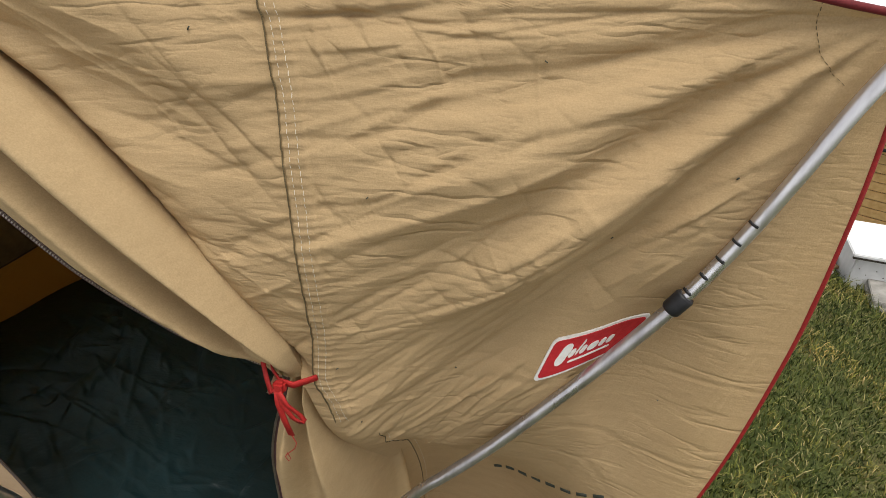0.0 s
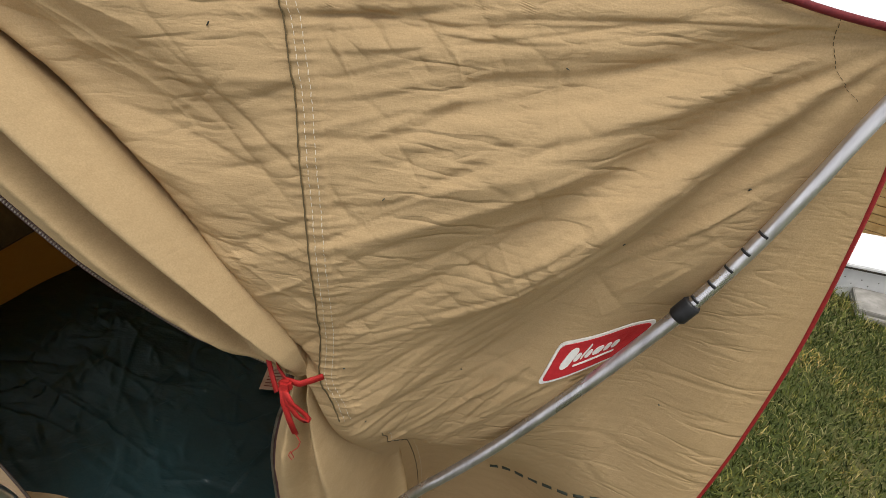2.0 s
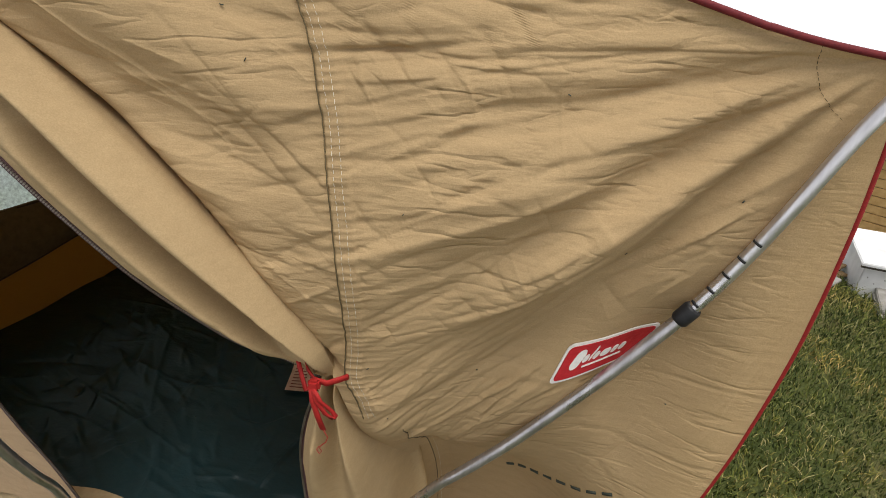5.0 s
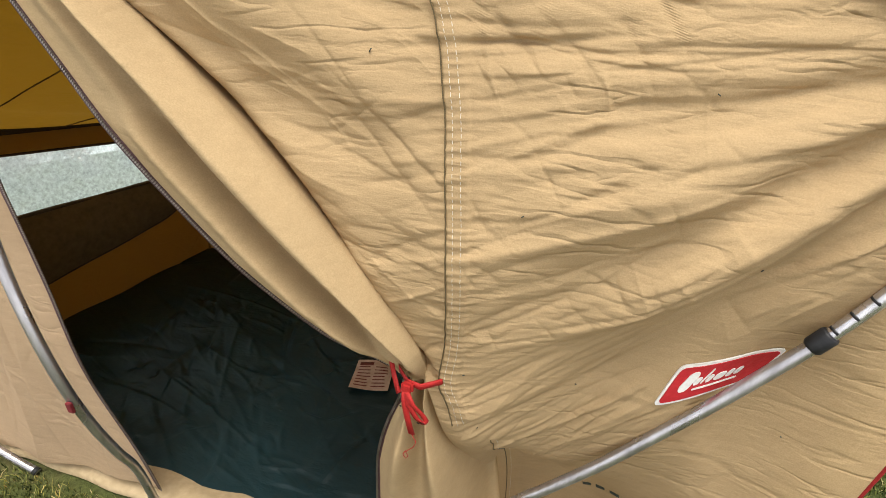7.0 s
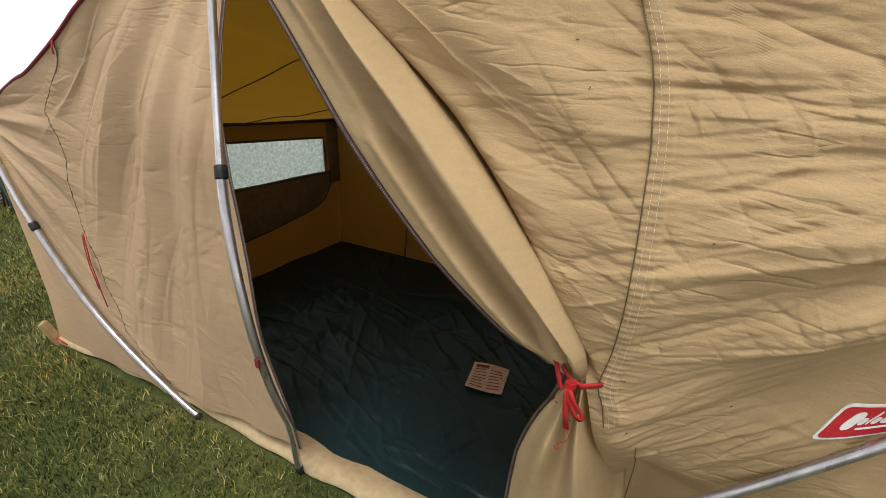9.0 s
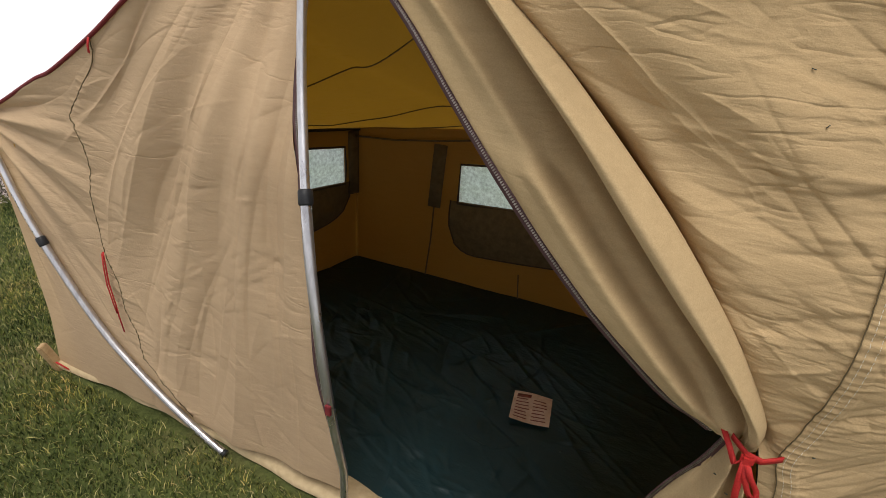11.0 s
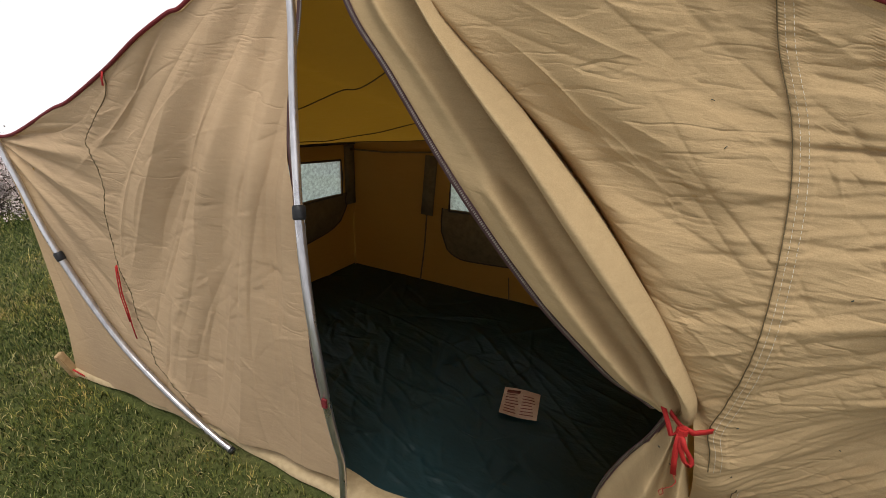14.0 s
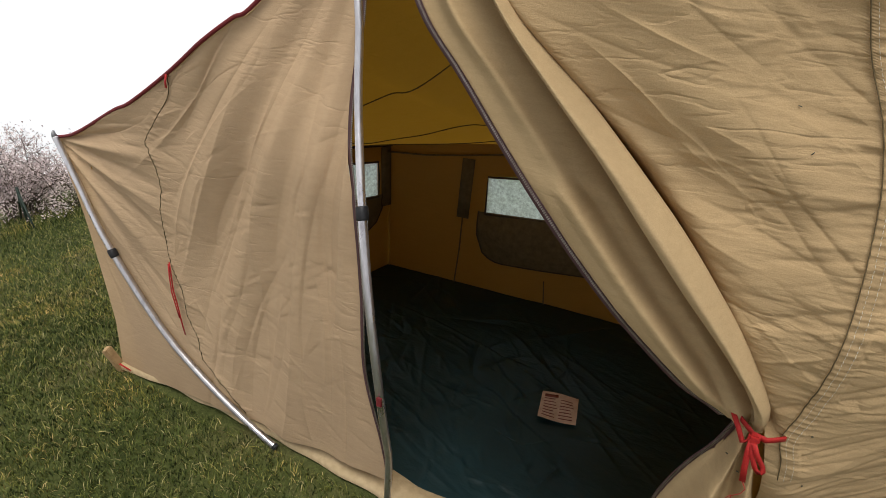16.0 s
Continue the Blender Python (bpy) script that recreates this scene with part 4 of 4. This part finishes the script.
def on_patch(u_, v_, lift):
    x = (1 - u_) * ((1 - v_) * BLc[0] + v_ * TLc[0]) + u_ * ((1 - v_) * BRc[0] + v_ * TRc[0])
    z = (1 - u_) * ((1 - v_) * BLc[1] + v_ * TLc[1]) + u_ * ((1 - v_) * BRc[1] + v_ * TRc[1])
    xx, zz = np.array([x]), np.array([z])
    return x, float(front_y(xx, zz)[0] + right_folds(xx, zz)[0]) - lift - 0.003, z


def patch(u0, u1, v0, v1, lift, corner=0.0, lean=0.0):
    """A thin rounded patch that lies on the canvas."""
    ring = []
    corner = min(corner, (v1 - v0) * 0.45)
    cu = min(corner * 0.5, (u1 - u0) * 0.45)
    for cx, cz, a0 in ((u1 - cu, v1 - corner, 0), (u0 + cu, v1 - corner, 90), (u0 + cu, v0 + corner, 180), (u1 - cu, v0 + corner, 270)):
        for k in range(5):
            a_ = radians(a0 + 22.5 * k)
            ring.append((cx + cu * math.cos(a_) + lean * (cz - v0), cz + corner * math.sin(a_)))
    dense = []
    for k, p in enumerate(ring):
        q = ring[(k + 1) % len(ring)]
        cuts = max(1, int(math.hypot((q[0] - p[0]) * 2, q[1] - p[1]) / 0.12))
        dense += [(p[0] + (q[0] - p[0]) * i / cuts, p[1] + (q[1] - p[1]) * i / cuts) for i in range(cuts)]
    ring = dense
    bm_ = bmesh.new()
    mid = (sum(p[0] for p in ring) / len(ring), sum(p[1] for p in ring) / len(ring))
    c_ = bm_.verts.new(on_patch(*mid, lift))
    n_ = len(ring)
    before = None
    for q in (0.2, 0.4, 0.6, 0.8, 0.93, 1.0):
        now = [bm_.verts.new(on_patch(mid[0] + (p[0] - mid[0]) * q, mid[1] + (p[1] - mid[1]) * q, lift)) for p in ring]
        for k in range(n_):
            j = (k + 1) % n_
            bm_.faces.new((c_, now[k], now[j]) if before is None else (before[k], now[k], now[j], before[j]))
        before = now
    under = [bm_.verts.new(on_patch(*p, -0.002)) for p in ring]
    for k in range(n_):
        j = (k + 1) % n_
        bm_.faces.new((before[k], under[k], under[j], before[j]))
    return bm_


badge = part("badge", patch(0.0, 1.0, 0.0, 1.0, 0.0015, 0.12), LABEL_WHITE, tent, "red woven badge with a white border")
part("field", patch(0.03, 0.97, 0.07, 0.93, 0.0030, 0.1), LABEL_RED, badge)
part("mark", patch(0.12, 0.235, 0.30, 0.80, 0.0045, 0.16, 0.1), LABEL_WHITE, badge)
for k, (u_, w_, h_) in enumerate(((0.255, 0.062, 0.2), (0.332, 0.022, 0.38), (0.372, 0.06, 0.2), (0.45, 0.105, 0.2), (0.572, 0.064, 0.2), (0.652, 0.07, 0.2))):
    part("mark", patch(u_, u_ + w_, 0.42, 0.42 + h_, 0.0045, 0.08, 0.12), LABEL_WHITE, badge)
part("mark", patch(0.30, 0.74, 0.28, 0.325, 0.0045, 0.02), LABEL_WHITE, badge)

# stencilled line low on the wall, as plain bars
for k in range(8):
    x0 = 1.18 + 0.031 * k
    z0 = 0.44 + 0.8 * (x0 - 1.18)
    bm_ = ribbon([(x0, ontop(x0, z0) - 0.0015, z0), (x0 + 0.02, ontop(x0 + 0.02, z0 + 0.014) - 0.0015, z0 + 0.014)], (-0.002, 0, 0.010), (0, 0.001, 0))
    part("stencil_bar", bm_, STENCIL, tent)
# dark scuffs and little marks on the cloth
rs = np.random.RandomState(5)
for k in range(15):
    x0, z0, a_ = rs.uniform(0.5, 1.5), rs.uniform(0.75, 1.75), rs.uniform(-0.6, 1.2)
    ln = rs.uniform(0.002, 0.006)
    y0 = ontop(x0, z0) - 0.0015
    part("scuff", ribbon([(x0, y0, z0), (x0 + ln * math.cos(a_), y0, z0 + ln * math.sin(a_))], (-0.0011 * math.sin(a_), 0, 0.0011 * math.cos(a_)), (0, 0.002, 0)), STENCIL, tent)

# reinforcement arc at the eave, toggles at the other corner
ARC = curve([(1.50, 1.605), (1.505, 1.57), (1.522, 1.535), (1.555, 1.505)], 30)
tagged(part("stitching", stitches(ARC, 0.0, 0.0012, 0.007, 0.0045), COVER, tent, "stitched reinforcement at the eave corner"), kind="stuff")
for x_, z_ in ((-1.685, 1.05), (-1.68, 1.02)):
    part("toggle", tube([(x_ - 0.012, 0.24, z_), (x_ + 0.012, 0.235, z_)], 0.014, 12), BLACK, tent, "black round toggle on the corner")
# peg at the corner
peg = empty("tent_peg", "pale wooden tent peg at the canvas corner", "tent peg", at=(-1.655, 0.19, 0))
bm_ = box(-0.015, 0.015, -0.02, 0.02, -0.1, 0.13, 0.004)
part("stake", bm_, WOOD, peg).rotation_euler = (0.15, -0.28, 0.3)
part("peg_loop", tube([(0.03, -0.02, 0.05), (0.055, -0.0045, 0.02), (0.075, 0.0, 0.012)], 0.004, 6), RED, peg)

# instruction sheet on the floor
paper = empty("instruction_sheet", "faded pinkish printed paper lying on the groundsheet", "paper", at=(0.301, 0.972, 0.022))
paper.rotation_euler = (0, 0, 0.17)
U_, V_ = np.meshgrid(np.linspace(-0.085, 0.085, 16), np.linspace(-0.09, 0.09, 16))
part("sheet_of_paper", sheet(U_, V_, 0.004 * np.sin(30 * U_ + 20 * V_) + 0.004), PAPER, paper)
for row_ in range(8):
    for col in range(2):
        if row_ == 0 and col == 1:
            continue
        x0, y0 = -0.07 + 0.075 * col, 0.065 - 0.019 * row_
        w_ = 0.062 - 0.012 * ((row_ * 7 + col * 3) % 4) / 3
        hgt = 0.02 if row_ == 0 else 0.005
        zz = lambda x_, y_: 0.004 * math.sin(30 * x_ + 20 * y_) + 0.0052  # noqa: E731
        part("print_bar", ribbon([(x0 + w_ * q / 4, y0, zz(x0 + w_ * q / 4, y0)) for q in range(5)], (0, hgt, 0), (0, 0, 0.0006)), INK, paper)

# ------------------------------------------------------------------ garden beyond
# pale overcast sky low down, where the land falls away
bm_ = bmesh.new()
lo_, hi_ = [], []
for k in range(96):
    a_ = 2 * math.pi * k / 96
    lo_.append(bm_.verts.new((43 * math.cos(a_), 1 + 43 * math.sin(a_), -16)))
    hi_.append(bm_.verts.new((43 * math.cos(a_), 1 + 43 * math.sin(a_), 2.5)))
for k in range(96):
    bm_.faces.new((lo_[k], lo_[(k + 1) % 96], hi_[(k + 1) % 96], hi_[k]))
m = bpy.data.materials.new("overcast distance")
m.use_nodes = True
n, l = m.node_tree.nodes, m.node_tree.links
em = n.new("ShaderNodeEmission")
em.inputs["Color"].default_value = (1.0, 1.01, 1.03, 1)
em.inputs["Strength"].default_value = 1.3
l.new(em.outputs[0], n["Material Output"].inputs["Surface"])
tagged(part("backdrop", bm_, m), "pale overcast sky in the distance", "backdrop", kind="structure")


def shed(at, turn):
    """A small pine building, of horizontal boards, with a dark rail and a roof edge."""
    hut = empty("garden_house", "pale pine board garden house with a dark rail", "garden house", at=at)
    hut.rotation_euler = (0, 0, turn)
    part("frame_wall", box(-1.9, 1.9, 0.03, 1.6, -1.4, 1.95), DULL, hut)
    for k in range(-9, 16):
        part("board", box(-1.92, 1.92, 0.0 + 0.002 * (k % 3), 0.028, -0.05 + 0.122 * k, 0.064 + 0.122 * k, 0.006), PINE, hut)
    part("rail", tube([(-1.95, -0.05, 1.36), (1.95, -0.05, 1.36)], 0.022, 10), BLACK, hut, "dark metal rail")
    part("corner_board", box(0.62, 0.75, -0.03, 0.03, -0.05, 0.98, 0.006), PINE, hut)
    part("roof_edge", box(-2.1, 2.1, -0.18, 1.8, 1.93, 2.05, 0.01), PINE, hut, "pine roof edge board")
    return hut


shed((5.85, 6.75, -2.02), -0.62)


def chest(at, turn):
    """A white painted chest with an overhanging lid."""
    c_ = empty("white_chest", "weathered white painted garden chest with a lid", "chest", at=at)
    c_.rotation_euler = (0, 0, turn)
    part("chest_body", box(0, 1.1, 0, 0.5, -0.1, 0.34, 0.008), WHITE, c_)
    part("lid", box(-0.04, 1.14, -0.05, 0.55, 0.34, 0.365, 0.006), WHITE, c_)
    part("lid_batten", box(-0.03, 1.13, -0.03, -0.01, 0.318, 0.342, 0.002), DULL, c_)
    for k in range(5):
        part("nail", tube([(0.04 + 0.05 * k, -0.002, 0.24 - 0.04 * (k % 2)), (0.04 + 0.05 * k, 0.0, 0.24 - 0.04 * (k % 2))], 0.004, 6), DULL, c_)
    return c_


chest_ob = chest((3.5, 2.93, -0.53), -0.25)
for k, (dx, dy, w_) in enumerate(((0.36, 0.1, 0.5), (0.42, 0.2, 0.48))):
    plank = part("plank", box(0, w_, 0, 0.09, 0, 0.028, 0.004), SLATE)
    plank.location = (3.5 + dx, 2.93 + dy - 0.1, -0.53 + 0.366 + 0.028 * k)
    plank.rotation_euler = (0, 0, -0.3 + 0.15 * k)
    tagged(plank, "grey weathered plank lying on the white chest", "plank", "planks on the chest")
for k in range(5):
    slab = part("stone_slab", box(-0.25, 0.25, -0.16, 0.16, 0, 0.028, 0.005), SLATE)
    slab.location = (3.78 + 0.012 * (k % 3), 2.66 + 0.01 * ((k * 2) % 3), -0.50 + 0.030 * k)
    slab.rotation_euler = (0, 0, -0.35 + 0.03 * (k % 2))
    tagged(slab, "grey stone slab in a low stack on the grass", "slab", "stack of slabs")
rs = np.random.RandomState(9)
for k in range(9):
    w_ = rs.uniform(0.15, 0.4)
    log = part("scrap_board", box(-w_ / 2, w_ / 2, -0.03, 0.03, 0, 0.022, 0.004), (DULL, WOOD, SLATE)[k % 3])
    x_, y_ = 3.25 + rs.uniform(-0.05, 0.22), 2.95 + rs.uniform(-0.2, 0.45)
    log.location = (x_, y_, float(land(np.array(x_), np.array(y_))) + 0.02 * (k % 4))
    log.rotation_euler = (0, 0.05, rs.uniform(-1, 1))
    tagged(log, "weathered scrap board beside the white chest", "board", "scrap boards")


def shrub(at, height, seed, spread=1.0):
    """A bush of many fine twigs with small pale blossoms."""
    r = np.random.RandomState(seed)
    ob = empty("blossom_shrub", "leafless twiggy shrub in pale pink blossom", "shrub", "shrubs along the fence", at=at)
    bm_ = bmesh.new()
    tips = []

    def limb(p, d, ln, rad, deep):
        pts = [p]
        for q in range(3):
            d = (d + Vector(r.normal(0, 0.22, 3))).normalized()
            pts.append(pts[-1] + d * ln / 3)
        rings = []
        for q, c_ in enumerate(pts):
            s_ = d.orthogonal().normalized()
            t_ = d.cross(s_)
            rr = rad * (1 - 0.2 * q)
            rings.append([bm_.verts.new(c_ + rr * (math.cos(a_) * s_ + math.sin(a_) * t_)) for a_ in (0, 2.09, 4.19)])
        for x_, y_ in zip(rings, rings[1:]):
            for q in range(3):
                bm_.faces.new((x_[q], x_[(q + 1) % 3], y_[(q + 1) % 3], y_[q]))
        tips.extend(pts[1:])
        if deep:
            for _ in range(4 if deep > 1 else 5):
                k_ = r.randint(1, 4)
                limb(pts[k_], (d + Vector(r.normal(0, 0.75, 3))).normalized(), ln * 0.62, rad * 0.55, deep - 1)

    for _ in range(9):
        d = Vector((r.normal(0, 0.4) * spread, r.normal(0, 0.4) * spread, 1)).normalized()
        limb(Vector((r.uniform(-0.5, 0.5) * spread, r.uniform(-0.3, 0.3), -0.1)), d, height * 0.5, 0.016, 3)
    tagged(part("twig_mass", bm_, BARK, ob), kind="stuff")
    verts, faces = [], []
    for t_ in tips:
        for _ in range(3):
            if t_.z < height * 0.25 and r.rand() < 0.85:
                continue
            c_ = np.array(t_) + r.normal(0, 0.035, 3)
            a_, b2 = r.normal(0, 1, 3), r.normal(0, 1, 3)
            a_, b2 = a_ / np.linalg.norm(a_) * 0.012, b2 / np.linalg.norm(b2) * 0.012
            k_ = len(verts)
            verts += [tuple(c_ - a_), tuple(c_ + b2), tuple(c_ + a_), tuple(c_ - b2)]
            faces.append((k_, k_ + 1, k_ + 2, k_ + 3))
    me = bpy.data.meshes.new("blossom")
    me.from_pydata(verts, [], faces)
    tagged(part("blossom", me, BLOSSOM, ob), kind="stuff")
    return ob


def ground_at(x, y):
    return float(land(np.array(float(x)), np.array(float(y))))


first_shrub = shrub((-7.5, 2.7, ground_at(-7.5, 2.7)), 1.25, 1)
for k, (x, y, s_) in enumerate(((-8.2, 1.9, 1.05), (-7.0, 3.4, 1.0), (-8.6, 3.0, 1.25), (-6.5, 4.2, 0.95), (-8.9, 0.9, 1.0), (-5.6, 4.9, 1.1), (-4.2, 5.6, 1.1), (-2.6, 6.2, 1.1))):
    copy_thing(first_shrub, pose(x, y, ground_at(x, y), 0, 0, 75 * k) @ Matrix.Scale(s_, 4))
copy_thing(first_shrub, pose(4.3, 8.6, ground_at(4.3, 8.6) + 0.6, 0, 0, 20))
copy_thing(first_shrub, pose(7.4, 8.2, ground_at(7.4, 8.2) + 1.0, 0, 0, 130))

# wire fence posts with struts
def fence_post(x, y, struts):
    z = ground_at(x, y)
    p_ = empty("fence_post", "thin dark green steel fence post", "fence post", "fence posts", at=(x, y, z))
    part("post", tube([(0, 0, -0.1), (0, 0, 0.55)], 0.018, 10), POSTGREEN, p_)
    if struts:
        part("strut", tube([(0, 0, 0.48), (-0.38, 0.1, 0.0)], 0.012, 8), POSTGREEN, p_)
        part("strut", tube([(0, 0, 0.48), (0.36, -0.1, 0.0)], 0.012, 8), POSTGREEN, p_)


POSTGREEN = cloth("dark green post paint", (0.012, 0.022, 0.016), (0.025, 0.04, 0.03), 0.5, 40)
fence_post(-6.75, 2.2, True)
fence_post(-6.05, 2.62, False)
fence_post(-7.9, 1.5, False)
fence_post(-5.2, 3.3, False)
fence_post(-0.9, 4.6, False)

# tiled house seen through the back window
neighbour = empty("neighbour_house", "house with a grey tiled roof and a roof window", "house", at=(-3.6, 12.0, -4.2))
neighbour.rotation_euler = (0, 0, 0.15)
part("wall", box(-3.5, 3.5, 0.5, 4.5, -1.0, 1.2), WHITE, neighbour)
roof_n = part("roof", box(-3.8, 3.8, 0.0, 3.2, -0.05, 0.05), ROOFTILE, neighbour)
roof_n.location, roof_n.rotation_euler = (0, 0.2, 1.1), (radians(38), 0, 0)
for k in range(14):
    course = part("tile_course", box(-3.8, 3.8, 0.23 * k, 0.23 * k + 0.25, 0.05, 0.085), ROOFTILE, roof_n)
    course.rotation_euler = (radians(-1.5), 0, 0)
part("roof_window", box(1.1, 1.65, 1.2, 1.95, 0.08, 0.14, 0.01), WHITE, roof_n)

# ------------------------------------------------------------------ grass
GRASSMAT, n, l, b = material("grass blade", 0.65, 0, 0.2)
geo = n.new("ShaderNodeNewGeometry")
c = ramp(n, l, geo.outputs["Random Per Island"], [(0.0, (0.014, 0.026, 0.006)), (0.4, (0.075, 0.1, 0.025)), (0.72, (0.18, 0.2, 0.055)), (0.88, (0.3, 0.275, 0.11)), (1.0, (0.46, 0.4, 0.24))])
patches = noise_node(n, l, 1.6, 4)
c = mixed(n, l, "MULTIPLY", 0.8, c, ramp(n, l, patches.outputs["Fac"], [(0.32, (0.42, 0.5, 0.35)), (0.52, (0.95, 0.95, 0.85)), (0.72, (1.7, 1.25, 1.0))]))
clumps = noise_node(n, l, 14.0, 3)
c = mixed(n, l, "MULTIPLY", 0.8, c, ramp(n, l, clumps.outputs["Fac"], [(0.34, (0.4, 0.45, 0.35)), (0.5, (0.95, 0.98, 0.9)), (0.66, (1.55, 1.4, 1.25))]))
l.new(c, b.inputs["Base Color"])


def blades(name, regions, seed):
    r = np.random.RandomState(seed)
    vs, fs = [], []
    base = 0
    for x0, x1, y0, y1, count, tall, wide in regions:
        x, y = r.uniform(x0, x1, count), r.uniform(y0, y1, count)
        keep = ~((x > -1.56) & (x < 1.56) & (y > 0.17) & (y < 1.95))
        fade = np.minimum(np.minimum((x - x0), (x1 - x)) / (0.25 * (x1 - x0)), np.minimum(y - y0, y1 - y) / (0.25 * (y1 - y0)))
        keep &= r.uniform(0, 1, count) < fade
        x, y = x[keep], y[keep]
        k = len(x)
        z = land(x, y)
        a, h = r.uniform(0, 6.283, k), tall * r.uniform(0.5, 1.3, k)
        lx, ly = r.normal(0, 0.6, k) * h, r.normal(0, 0.6, k) * h
        w = wide * r.uniform(0.6, 1.3, k)
        P0 = np.stack([x - w * np.cos(a), y - w * np.sin(a), z - 0.003], -1)
        P1 = np.stack([x + w * np.cos(a), y + w * np.sin(a), z - 0.003], -1)
        M0 = np.stack([x - 0.7 * w * np.cos(a) + 0.35 * lx, y - 0.7 * w * np.sin(a) + 0.35 * ly, z + 0.6 * h], -1)
        M1 = np.stack([x + 0.7 * w * np.cos(a) + 0.35 * lx, y + 0.7 * w * np.sin(a) + 0.35 * ly, z + 0.6 * h], -1)
        TP = np.stack([x + lx, y + ly, z + 0.95 * h], -1)
        vs.append(np.stack([P0, P1, M0, M1, TP], 1).reshape(-1, 3))
        i = base + 5 * np.arange(k)
        fs.append(np.stack([i, i + 1, i + 3, i + 2], -1))
        base += 5 * k
    V4 = np.concatenate(vs)
    q = np.concatenate(fs)
    tri = np.stack([q[:, 3], q[:, 2], q[:, 3] + 2], -1)
    me = bpy.data.meshes.new(name)
    me.from_pydata(V4.tolist(), [], q.tolist() + tri.tolist())
    return tagged(part(name, me, GRASSMAT), "short green lawn grass with straw coloured blades", "grass", kind="stuff")


blades("grass", [(-4.2, 1.4, -1.6, 1.0, 150000, 0.026, 0.0021), (-8.0, -0.5, -1.5, 4.5, 140000, 0.03, 0.003), (1.0, 4.4, -0.9, 3.6, 130000, 0.03, 0.0026), (-8.4, -6.0, 1.3, 4.8, 9000, 0.11, 0.005), (2.9, 4.7, 2.0, 3.9, 6000, 0.07, 0.004)], 77)
